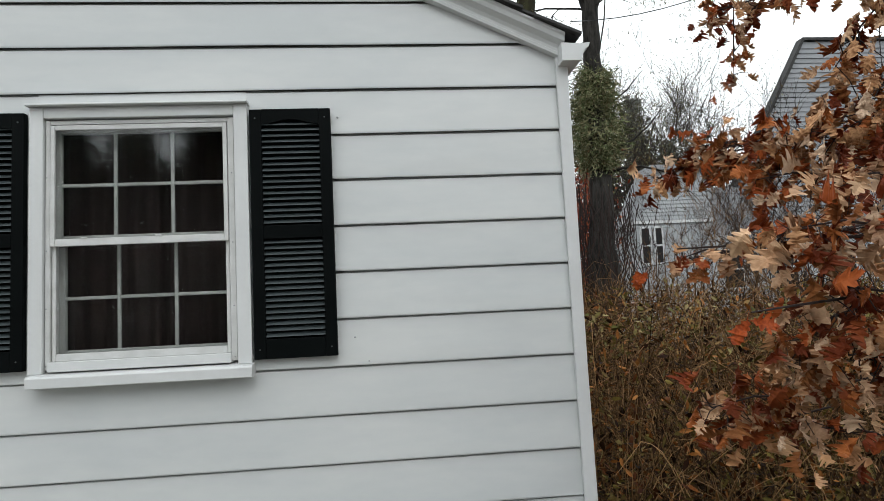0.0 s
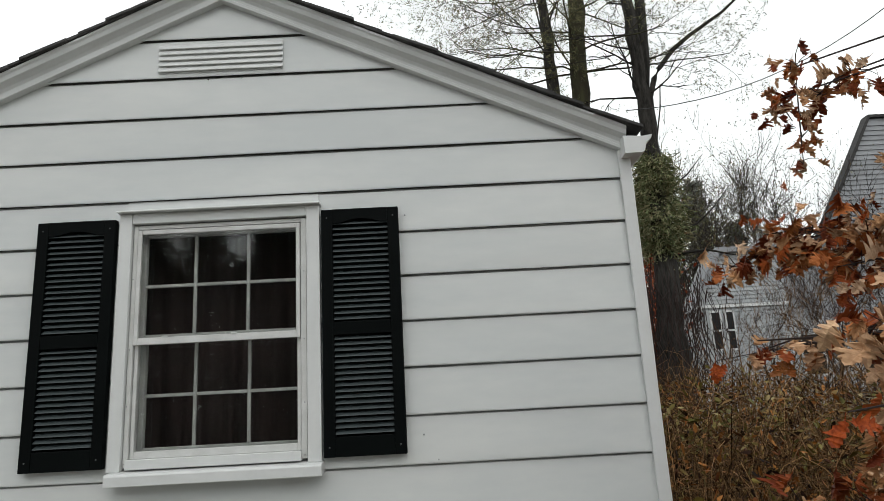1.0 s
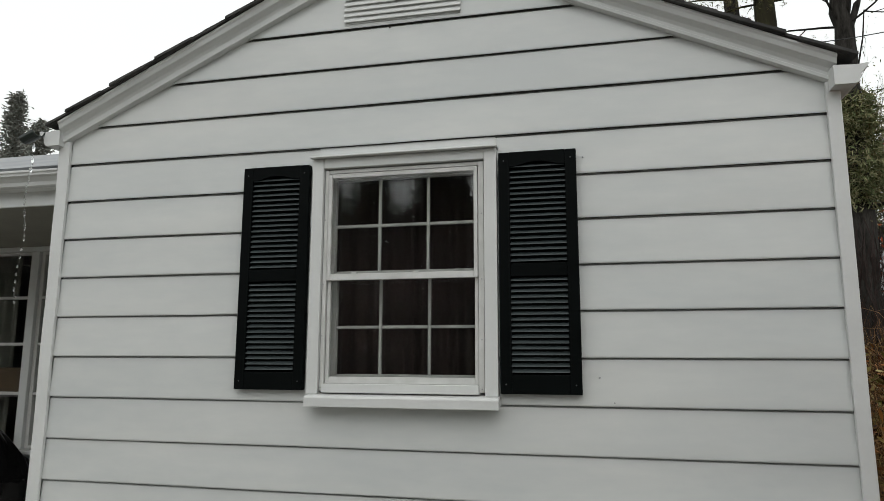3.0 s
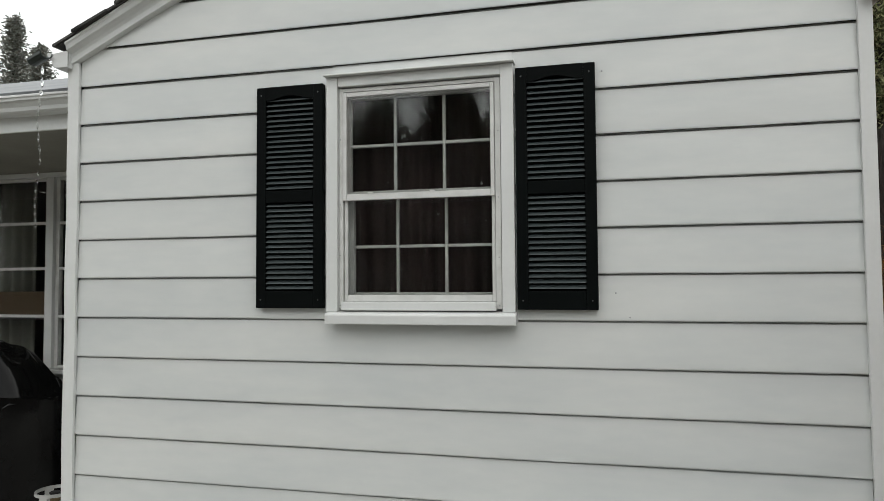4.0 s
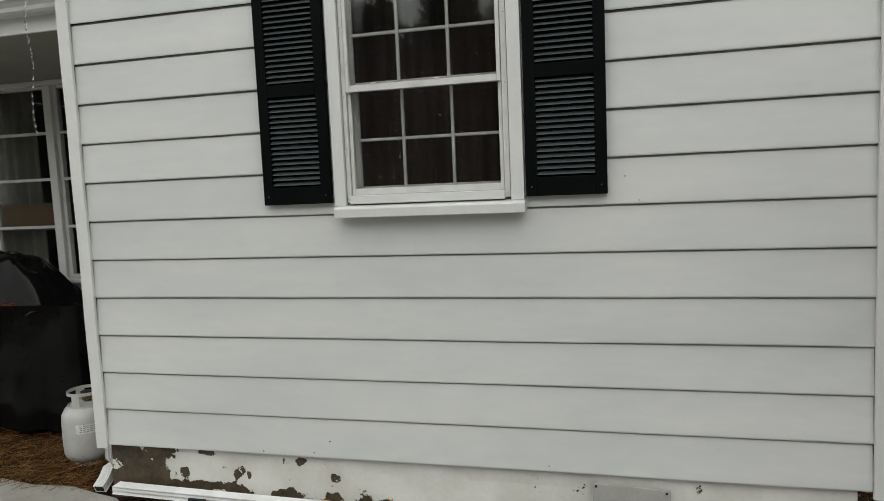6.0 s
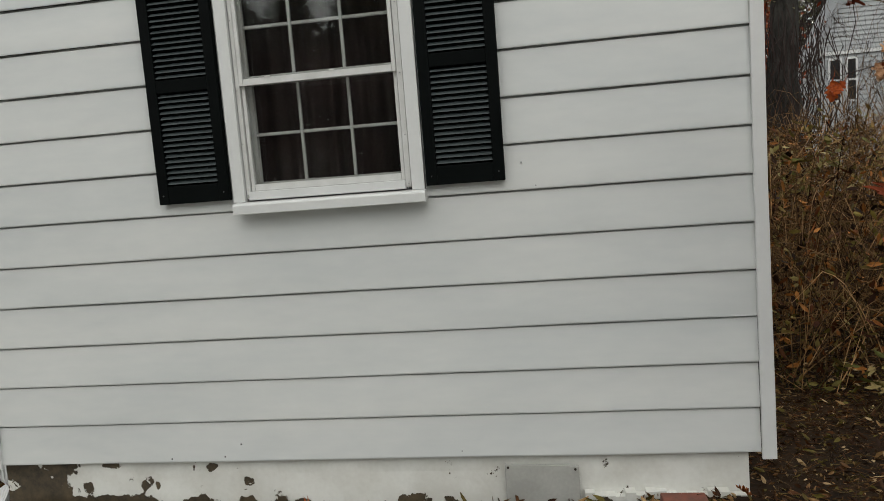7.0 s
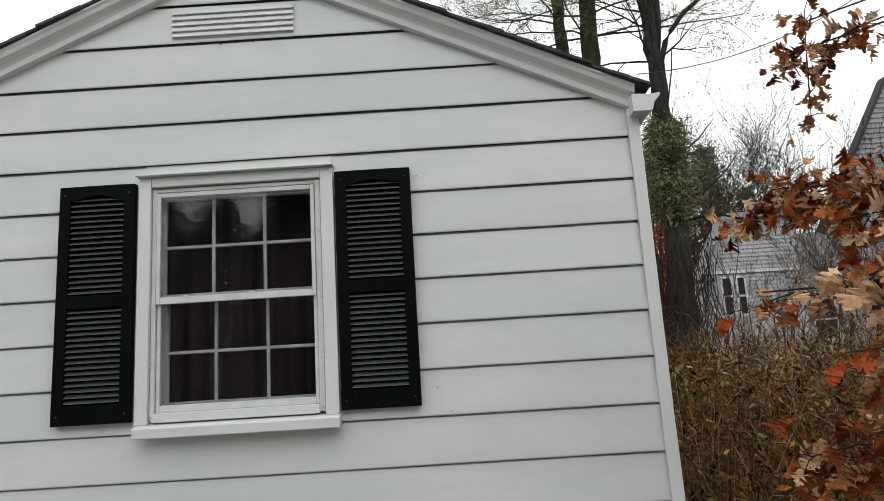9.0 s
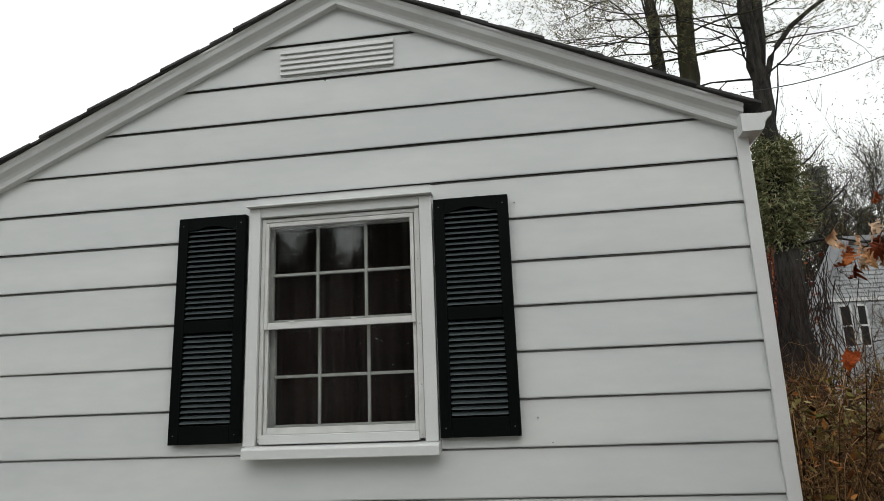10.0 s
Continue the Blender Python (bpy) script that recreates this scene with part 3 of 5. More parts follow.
V, F = blades(np.c_[rng.uniform(1.89, 1.99, 60), rng.uniform(-0.07, 0.3, 60), rng.uniform(2.90, 2.918, 60)], rng.normal(size=(60, 3)) * (1, 1, 0.5), rng.uniform(0.02, 0.045, 60), rng=rng)
tagged(raw("gutter_debris", V, F, DARKTWIG), "dark rotting leaves lying in the gutter", "leaf debris", kind="stuff")

# falling water below the spout
V, F = [], []
rng = np.random.default_rng(4)
z = 2.86
paths = []
while z > 1.98:
    ln = rng.uniform(0.02, 0.06) if z > 2.3 else rng.uniform(0.015, 0.03)
    x, y = -2.045 + 0.012 * math.sin(z * 14) - 0.02 * (2.86 - z) + rng.uniform(-0.003, 0.003), -0.05
    r = 0.0080 if z > 2.7 else 0.0056
    paths.append([(x, y, z, 0.001), (x + 0.002, y, z - ln * 0.4, r), (x + 0.003, y, z - ln * 0.75, r * 0.9), (x + 0.004, y, z - ln, 0.0008)])
    z -= ln + (0.004 if z > 2.6 else rng.uniform(0.005, 0.03))
V, F = tubes(paths, 6)
tagged(raw("water_stream", V, F, WATER, smooth=True), "broken stream of clear water falling from the gutter spout", "water", kind="stuff")

# ---- gable vent: louvres pressed in the siding ----
vent = thing("gable_vent", "white louvred attic vent in the gable siding", "vent")
part("backing", box(-0.283, 0.305, -0.003, 0.010, 3.370, 3.524), SIDING, vent)
for i in range(5):
    z = 3.376 + i * 0.0295
    m = prism([(-0.004, z + 0.0275), (-0.019, z + 0.012), (-0.024, z + 0.004), (-0.024, z), (-0.019, z), (-0.004, z + 0.010)], -0.287, 0.308, axis="x", bevel=0.0012)
    for v in m.verts:
        if abs(v.co.x) > 0.27:
            v.co.y *= 0.55
    part("louvre", m, TRIM, vent)

# ---- window ----
win = thing("window_1", "white double-hung storm window with six-over-six grilles and dark panes", "window", kind="structure")
part("casing", box(-0.417, -0.361, -0.034, 0.012, 1.555, 2.668, 0.003), TRIM, win)
part("casing", box(0.419, 0.477, -0.034, 0.012, 1.555, 2.668, 0.003), TRIM, win)
part("head_casing", box(-0.3605, 0.4185, -0.031, 0.012, 2.622, 2.668, 0.003), TRIM, win)
part("drip_cap", prism([(-0.062, 2.674), (-0.062, 2.670), (0.018, 2.6705), (0.018, 2.684), (-0.056, 2.678)], -0.423, 0.482, axis="x"), TRIM, win)
part("sill", prism([(-0.076, 1.501), (-0.076, 1.541), (-0.070, 1.549), (0.10, 1.572), (0.10, 1.53), (-0.04, 1.501)], -0.407, 0.483, axis="x", bevel=0.002), TRIM, win, "white wrapped sill with worn edges")
part("jamb", box(-0.3575, -0.339, -0.016, 0.10, 1.57, 2.6155, 0.002), SASH, win)
part("jamb", box(0.390, 0.4150, -0.016, 0.10, 1.57, 2.6155, 0.002), SASH, win)
part("head_jamb", box(-0.3405, 0.3915, -0.012, 0.10, 2.598, 2.6155, 0.002), SASH, win)
part("sill_rail", box(-0.3405, 0.3915, -0.036, 0.02, 1.562, 1.602, 0.003), TRIM, win)


def sash(name, x0, x1, z0, z1, y0, y1, st, bot, top):
    # inner sashes take the darkened paint, outer storm sashes the plain one
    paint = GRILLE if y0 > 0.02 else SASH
    s = part(name, box(x0, x0 + st, y0, y1, z0, z1, 0.002), paint, win)
    part("stile", box(x1 - st, x1, y0, y1, z0, z1, 0.002), paint, s)
    part("rail", box(x0 + st + 0.0005, x1 - st - 0.0005, y0 + 0.001, y1 - 0.001, z0, z0 + bot, 0.002), paint, s)
    part("rail", box(x0 + st + 0.0005, x1 - st - 0.0005, y0 + 0.001, y1 - 0.001, z1 - top, z1, 0.002), paint, s)
    return s


storm_up = sash("storm_sash", -0.336, 0.387, 2.078, 2.592, -0.022, -0.006, 0.017, 0.030, 0.020)
storm_dn = sash("storm_sash", -0.336, 0.387, 1.603, 2.100, -0.003, 0.012, 0.016, 0.030, 0.014)
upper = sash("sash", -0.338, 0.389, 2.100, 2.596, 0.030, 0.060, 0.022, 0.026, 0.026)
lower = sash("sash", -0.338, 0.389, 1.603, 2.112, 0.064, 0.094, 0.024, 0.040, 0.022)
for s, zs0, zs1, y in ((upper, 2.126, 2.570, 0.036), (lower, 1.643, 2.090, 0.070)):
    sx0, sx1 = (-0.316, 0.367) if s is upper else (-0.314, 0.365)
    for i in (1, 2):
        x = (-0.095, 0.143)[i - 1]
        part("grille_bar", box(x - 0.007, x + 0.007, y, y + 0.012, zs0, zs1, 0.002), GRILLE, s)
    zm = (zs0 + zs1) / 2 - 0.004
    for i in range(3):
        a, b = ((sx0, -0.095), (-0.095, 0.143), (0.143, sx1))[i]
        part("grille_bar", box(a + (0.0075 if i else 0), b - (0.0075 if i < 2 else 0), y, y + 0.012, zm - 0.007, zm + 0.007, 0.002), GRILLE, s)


def pane(x0, x1, y, z0, z1, parent):
    bm = box(x0, x1, y, y + 0.003, z0, z1)
    p = part("pane", bm, GLASS, parent)
    p.visible_shadow = False
    return p


pane(-0.320, 0.371, -0.015, 2.107, 2.573, storm_up)
pane(-0.320, 0.371, 0.003, 1.633, 2.086, storm_dn)
pane(-0.316, 0.367, 0.052, 2.126, 2.570, upper)
pane(-0.315, 0.366, 0.086, 1.642, 2.091, lower)
for x, z in ((-0.352, 2.37), (-0.352, 1.82), (-0.352, 2.06), (0.404, 2.37), (0.404, 2.07), (0.404, 1.80), (-0.352, 1.585), (0.404, 1.585)):
    part("screw", lathe([(0.003, 0), (0.0025, 0.002), (0.001, 0.0025)], 10), SCREW, win).matrix_local = pose(x, -0.017, z, 90, 0, 0)
for x in (-0.20, 0.10):
    part("latch", box(x - 0.012, x + 0.012, -0.028, -0.020, 2.108, 2.113, 0.001), SASH, win)

# room behind, its gloom put into the plaster colour
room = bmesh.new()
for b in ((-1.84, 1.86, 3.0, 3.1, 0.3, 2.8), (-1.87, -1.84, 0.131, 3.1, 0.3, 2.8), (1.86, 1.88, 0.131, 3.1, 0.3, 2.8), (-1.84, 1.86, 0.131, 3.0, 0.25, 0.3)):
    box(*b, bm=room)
tagged(part("wall_4", room, DARKROOM), "plaster walls of the unlit room, darkened in their colour", "wall", kind="structure")
tagged(part("ceiling", box(-1.87, 1.88, 0.131, 3.1, 2.80, 2.86), DARKROOM), "plaster ceiling of the room, darkened in its colour", "ceiling", kind="structure")


def drape(x0, x1, y, z0, z1, folds, depth, material, label, name="curtain"):
    V, F = [], []
    n, rows = folds * 8, 6
    for k in range(rows + 1):
        for i in range(n + 1):
            t = i / n
            w = math.sin(t * folds * 2 * math.pi + 0.6 * math.sin(5 * t)) * depth * (0.6 + 0.4 * k / rows)
            V.append((x0 + t * (x1 - x0), y + w + 0.01 * noise.noise((t * 9, k * 0.4, y)), z1 + (z0 - z1) * k / rows))
    for k in range(rows):
        for i in range(n):
            a = k * (n + 1) + i
            F.append((a, a + 1, a + n + 2, a + n + 1))
    ob = raw(name, V, F, material, smooth=True)
    mod = ob.modifiers.new("cloth", "SOLIDIFY")
    mod.thickness = 0.004
    return tagged(ob, label, "curtain")


drape(-0.62, 0.02, 0.27, 1.35, 2.75, 7, 0.016, CURTAIN, "dark red-brown curtain drawn shut behind the window")
drape(0.00, 0.68, 0.30, 1.35, 2.75, 8, 0.016, CURTAIN, "dark red-brown curtain drawn shut behind the window")


# ---- shutters ----
def shutter():
    s = thing("shutter", "black louvred vinyl shutter fixed beside the window", "shutter", group="window shutters")
    w, h, y0, y1 = 0.347, 1.074, -0.036, -0.003
    for x in (0, w - 0.050):
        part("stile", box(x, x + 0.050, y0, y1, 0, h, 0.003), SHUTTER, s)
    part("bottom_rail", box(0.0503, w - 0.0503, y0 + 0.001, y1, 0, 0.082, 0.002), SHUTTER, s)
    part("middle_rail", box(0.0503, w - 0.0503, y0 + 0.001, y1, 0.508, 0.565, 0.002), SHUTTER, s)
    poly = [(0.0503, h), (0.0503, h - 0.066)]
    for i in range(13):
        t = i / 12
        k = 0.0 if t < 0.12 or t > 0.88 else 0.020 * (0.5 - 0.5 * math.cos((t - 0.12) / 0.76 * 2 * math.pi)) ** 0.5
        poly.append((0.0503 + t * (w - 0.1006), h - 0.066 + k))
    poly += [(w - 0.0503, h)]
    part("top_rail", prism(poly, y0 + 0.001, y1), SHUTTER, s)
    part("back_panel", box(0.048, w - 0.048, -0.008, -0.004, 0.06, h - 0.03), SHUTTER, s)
    for z0, z1, n in ((0.084, 0.506, 17), (0.567, 1.022, 18)):
        p = (z1 - z0) / n
        for i in range(n):
            z = z0 + i * p
            # slat faces carry the sky's sheen in their colour
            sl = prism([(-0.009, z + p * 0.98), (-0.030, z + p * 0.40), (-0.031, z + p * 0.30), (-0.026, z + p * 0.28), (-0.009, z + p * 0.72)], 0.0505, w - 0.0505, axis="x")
            part("slat", sl, SKYLIT_SLAT, s)
    for x, z in ((0.025, 0.04), (w - 0.025, 0.04), (0.025, h - 0.04), (w - 0.025, h - 0.04)):
        part("screw", lathe([(0.0034, 0), (0.003, 0.002), (0.0012, 0.003)], 10), DULLSCREW, s).matrix_local = pose(x, y0, z, 90, 0, 0)
    return s


sh = shutter()
sh.matrix_basis = pose(-0.781, 0, 1.571)
copy_thing(sh, pose(0.486, 0, 1.568))

# ---- small marks on the siding: nail heads, a screw hole ----
for x, z in ((0.905, 1.64), (0.962, 1.535), (-0.531, 0.387), (-0.05, 3.332), (0.11, 3.334), (0.862, 2.61), (-0.9, 0.318), (-0.62, 0.325), (0.55, 0.33)):
    tagged(part("nail_head", lathe([(0.004, 0), (0.0035, 0.002), (0.001, 0.003)], 10), DARKTWIG if x < 0 else SCREW), "small rusty nail head in the white siding", "nail", group="nail heads").matrix_basis = pose(x, 0.002, z, 90, 0, 0)

# ---- grey plate on the foundation ----
plate = thing("vent_cover", "dented grey metal cover screwed to the foundation", "vent cover")
pl = box(0.742, 1.080, -0.004, 0.012, 0.03, 0.262, 0.002)
for v in pl.verts:
    v.co.y += 0.010 * noise.noise((v.co.x * 3, v.co.z * 3, 8))
    v.co.z -= 0.012 * (v.co.x - 0.742) / 0.34 * (1 if v.co.z > 0.1 else 0)
part("sheet", pl, PLATE, plate)
for x, z in ((0.757, 0.250), (1.062, 0.237)):
    part("screw", lathe([(0.006, 0), (0.005, 0.003), (0.002, 0.004)], 10), DARKTWIG, plate).matrix_local = pose(x, -0.006, z, 90, 0, 0)
part("knob", lathe([(0.012, 0), (0.014, 0.03), (0.014, 0.10), (0.010, 0.11)], 14), SPOUT, plate, "bright metal stub").matrix_local = pose(0.985, -0.02, 0.04, 75, 0, 0)


# ---- downspouts ----
def ribbed(path, w, d, material, name, parent=None, label=""):
    """A corrugated rectangular pipe along a path of points, with its flat side across the way."""
    prof = []
    for i in range(9):
        prof.append((-w / 2 + w * i / 8, -d / 2 + (0.004 if i % 2 else 0)))
    for i in range(5):
        prof.append((w / 2 - (0.003 if i % 2 else 0), -d / 2 + d * i / 4))
    for i in range(9):
        prof.append((w / 2 - w * i / 8, d / 2 - (0.004 if i % 2 else 0)))
    for i in range(5):
        prof.append((-w / 2 + (0.003 if i % 2 else 0), d / 2 - d * i / 4))
    bm = bmesh.new()
    pts = [Vector(p) for p in path]
    rings = []
    for i, p in enumerate(pts):
        t = (pts[min(i + 1, len(pts) - 1)] - pts[max(i - 1, 0)]).normalized()
        side = t.cross(Vector((0, 0, 1)) if abs(t.z) < 0.9 else Vector((-0.5, 0.8, 0))).normalized()
        nor = side.cross(t)
        rings.append([bm.verts.new(p + side * u + nor * v) for u, v in prof])
    for a, b in zip(rings, rings[1:]):
        for i in range(len(prof)):
            j = (i + 1) % len(prof)
            bm.faces.new((a[i], a[j], b[j], b[i]))
    ob = part(name, bm, material, parent, label)
    mod = ob.modifiers.new("sheet", "SOLIDIFY")
    mod.thickness = 0.0025
    return ob


ds = thing("downspout", "white corrugated downspout with an elbow at its foot", "downspout")
ribbed([(-1.945, 0.13, 2.80), (-1.942, 0.13, 1.5), (-1.938, 0.13, 0.22)], 0.062, 0.05, SPOUT, "pipe", ds)
ribbed([(-1.938, 0.13, 0.23), (-1.937, 0.125, 0.17), (-1.933, 0.10, 0.12), (-1.926, 0.05, 0.075), (-1.918, -0.01, 0.046)], 0.060, 0.048, SPOUT, "elbow", ds)
# black block standing in for the shade inside the open elbow
part("mouth_shade", box(-0.022, 0.022, -0.004, 0.004, -0.017, 0.017), DARKHOLE, ds).matrix_local = pose(-1.918, -0.008, 0.048, 30, 0, 6)

ext = thing("downspout_extension", "white corrugated downspout section lying on the ground", "downspout")
ribbed([(-1.775, -0.046, 0.082), (-1.76, -0.046, 0.082), (-1.2, -0.050, 0.074), (-0.6, -0.053, 0.068), (0.25, -0.060, 0.060)], 0.062, 0.042, SPOUT, "pipe", ext)
part("end_plug", box(-1.777, -1.771, -0.074, -0.018, 0.064, 0.100, 0.004), SPOUT, ext)
strap = bmesh.new()
box(-1.29, -1.19, -0.112, -0.098, 0.0, 0.088, 0.004, bm=strap)
box(-1.275, -1.205, -0.0975, -0.085, 0.0, 0.076, 0.003, bm=strap)
tagged(part("plastic_bracket", strap, RUBBER), "dark green plastic bracket over the lying pipe", "bracket")
V, F = tubes([[(-1.70 + 0.09 * i, -0.125 - 0.012 * i + 0.012 * math.sin(i * 1.3), 0.028 + 0.016 * math.sin(i * 0.9), 0.007) for i in range(9)]], 8)
tagged(raw("black_hose", V, F, RUBBER, smooth=True), "thin black hose on the soil beside the pipe", "hose")

# ---- concrete slab ----
sl = bmesh.new()
rng = np.random.default_rng(2)
# part before the gable wall is added out of view to bounce light up
rim = [(-1.70, -0.10), (-1.78, -0.04), (-1.93, -0.02), (-2.15, 0.05), (-2.4, 0.02), (-2.7, 0.08), (-3.1, 0.03), (-6, 0.05), (-6, -9), (1.62, -9), (1.58, -4), (1.64, -2), (1.55, -0.62), (0.9, -0.55), (0.1, -0.58), (-0.8, -0.54), (-1.5, -0.55), (-1.66, -0.42)]
tagged(part("patio_slab_and_bounce", prism(rim, -0.06, 0.022, axis="z", bevel=0.006), CONCRETE), "worn grey concrete patio slab with pale edges, extended unseen as a light bounce", "patio slab", kind="structure")
tagged(part("brick", box(1.42, 1.61, -0.15, -0.06, 0.09, 0.150, 0.006), BRICK), "loose red brick lying by the foundation", "brick").rotation_euler = (0, 0, 0.0)

# ---- the house wing across the patio ----
wing = thing("wall_5", "white clapboard wall of the house wing under a deep eave", "wall", kind="structure")
wy = 1.40
part("sheathing", box(-9, -4.60, wy + 0.012, wy + 0.12, 0, 2.62), DARKROOM, wing)
part("sheathing", box(-4.60, -1.90, wy + 0.012, wy + 0.12, 0, 1.00), DARKROOM, wing)
for k in range(5):
    z = 0.02 + k * 0.2
    part("siding_board", prism([(wy + 0.011, z + 0.2), (wy - 0.006, z), (wy + 0.011, z)], -9, -1.91, axis="x"), SIDING, wing)
for k in range(5, 13):
    z = 0.02 + k * 0.2
    part("siding_board", prism([(wy + 0.011, z + 0.2), (wy - 0.006, z), (wy + 0.011, z)], -9, -4.62, axis="x"), SIDING, wing)
tagged(part("soffit", box(-9, -1.91, 0.16, wy - 0.008, 2.566, 2.586), SOFFIT), "olive painted soffit boards with the deep eave's shade in their colour", "soffit", kind="structure")
tagged(part("eave_fascia", box(-9, -1.915, 0.14, 0.158, 2.560, 2.70, 0.003), TRIM), "white fascia board under the wing gutter", "fascia", kind="structure")
gw = thing("eave_gutter", "white gutter along the eave of the wing", "gutter")
part("trough", prism([(0.138, 2.645), (0.07, 2.645), (0.055, 2.655), (0.05, 2.675), (0.03, 2.695), (0.015, 2.703), (0.012, 2.722), (0.025, 2.726), (0.03, 2.716), (0.06, 2.665), (0.138, 2.665)], -9, -1.925, axis="x"), TRIM, gw)
part("lip", box(-9, -1.925, 0.006, 0.028, 2.718, 2.732, 0.003), TRIM, gw)
tagged(part("roof_2", prism([(0.10, 2.705), (4.2, 4.29), (4.2, 4.345), (0.06, 2.765)], -9, -1.96, axis="x"), FARROOF), "pale weathered shingle roof of the wing", "roof", kind="structure")
inner = bmesh.new()
for b in ((-4.6, -1.95, 4.0, 4.1, 0, 2.6), (-4.7, -4.6, wy + 0.13, 4.1, 0, 2.6), (-1.95, -1.91, wy + 0.13, 4.1, 0, 2.6)):
    box(*b, bm=inner)
tagged(part("wall_6", inner, DARKROOM), "dim inner walls of the room behind the wing window", "wall", kind="structure")
tagged(part("ceiling_2", box(-4.7, -1.91, wy + 0.13, 4.1, 2.625, 2.66), DARKROOM), "dim ceiling of the wing room", "ceiling", kind="structure")

w2 = thing("window_2", "wide white picture window with rows of panes", "window", kind="structure")
zs = (1.060, 1.437, 1.810, 2.168, 2.530)
part("sill", box(-4.62, -1.95, wy - 0.07, wy + 0.10, 1.000, 1.034, 0.004), TRIM, w2)
part("head", box(-4.62, -1.95, wy - 0.03, wy + 0.08, 2.528, 2.565, 0.004), TRIM, w2)
part("post", box(-3.378, -3.314, wy - 0.028, wy + 0.08, 1.035, 2.527, 0.004), TRIM, w2)
for x in (-4.62, -2.02):
    part("post", box(x, x + 0.06, wy - 0.028, wy + 0.08, 1.035, 2.527, 0.004), TRIM, w2)
for x0, x1, cols in ((-4.558, -3.380, 2), (-3.312, -2.022, 2)):
    f_ = part("sash_frame", box(x0, x0 + 0.032, wy, wy + 0.04, 1.036, 2.526, 0.003), SASH, w2)
    part("stile", box(x1 - 0.032, x1, wy, wy + 0.04, 1.036, 2.526, 0.003), SASH, f_)
    for z in (1.036, 2.504):
        part("rail", box(x0 + 0.0325, x1 - 0.0325, wy + 0.001, wy + 0.04, z, z + 0.022, 0.002), SASH, f_)
    for z in zs[1:4]:
        part("glazing_bar", box(x0 + 0.0325, x1 - 0.0325, wy + 0.002, wy + 0.03, z - 0.011, z + 0.011, 0.002), SASH, f_)
    for c in range(1, cols):
        x = x0 + (x1 - x0) * c / cols
        for a, b in zip(zs, zs[1:]):
            part("glazing_bar", box(x - 0.010, x + 0.010, wy + 0.004, wy + 0.03, a + 0.0115, b - 0.0115, 0.002), SASH, f_)
    pane(x0 + 0.03, x1 - 0.03, wy + 0.020, 1.05, 2.515, f_)
drape(-4.50, -3.78, wy + 0.30, 1.02, 2.6, 7, 0.025, PALECLOTH, "pale curtain drawn aside in the wing window")
drape(-2.60, -2.2, wy + 0.22, 1.02, 2.6, 2, 0.018, PALECLOTH, "pale curtain drawn aside in the wing window")
bx = thing("cardboard_box", "brown cardboard box standing behind the wing window", "box")
part("carton", prism([(-3.98, 1.442), (-3.50, 1.442), (-3.47, 1.60), (-4.02, 1.60)], wy + 0.10, wy + 0.25), BROWNBOX, bx)
part("flap", prism([(-4.04, 1.602), (-3.45, 1.602), (-3.46, 1.628), (-4.03, 1.628)], wy + 0.092, wy + 0.26), BROWNBOX, bx)
tagged(part("shelf_board", box(-4.3, -3.2, wy + 0.085, wy + 0.28, 1.405, 1.440, 0.004), DARKROOM), "dim shelf board across the room side of the wing window", "shelf")


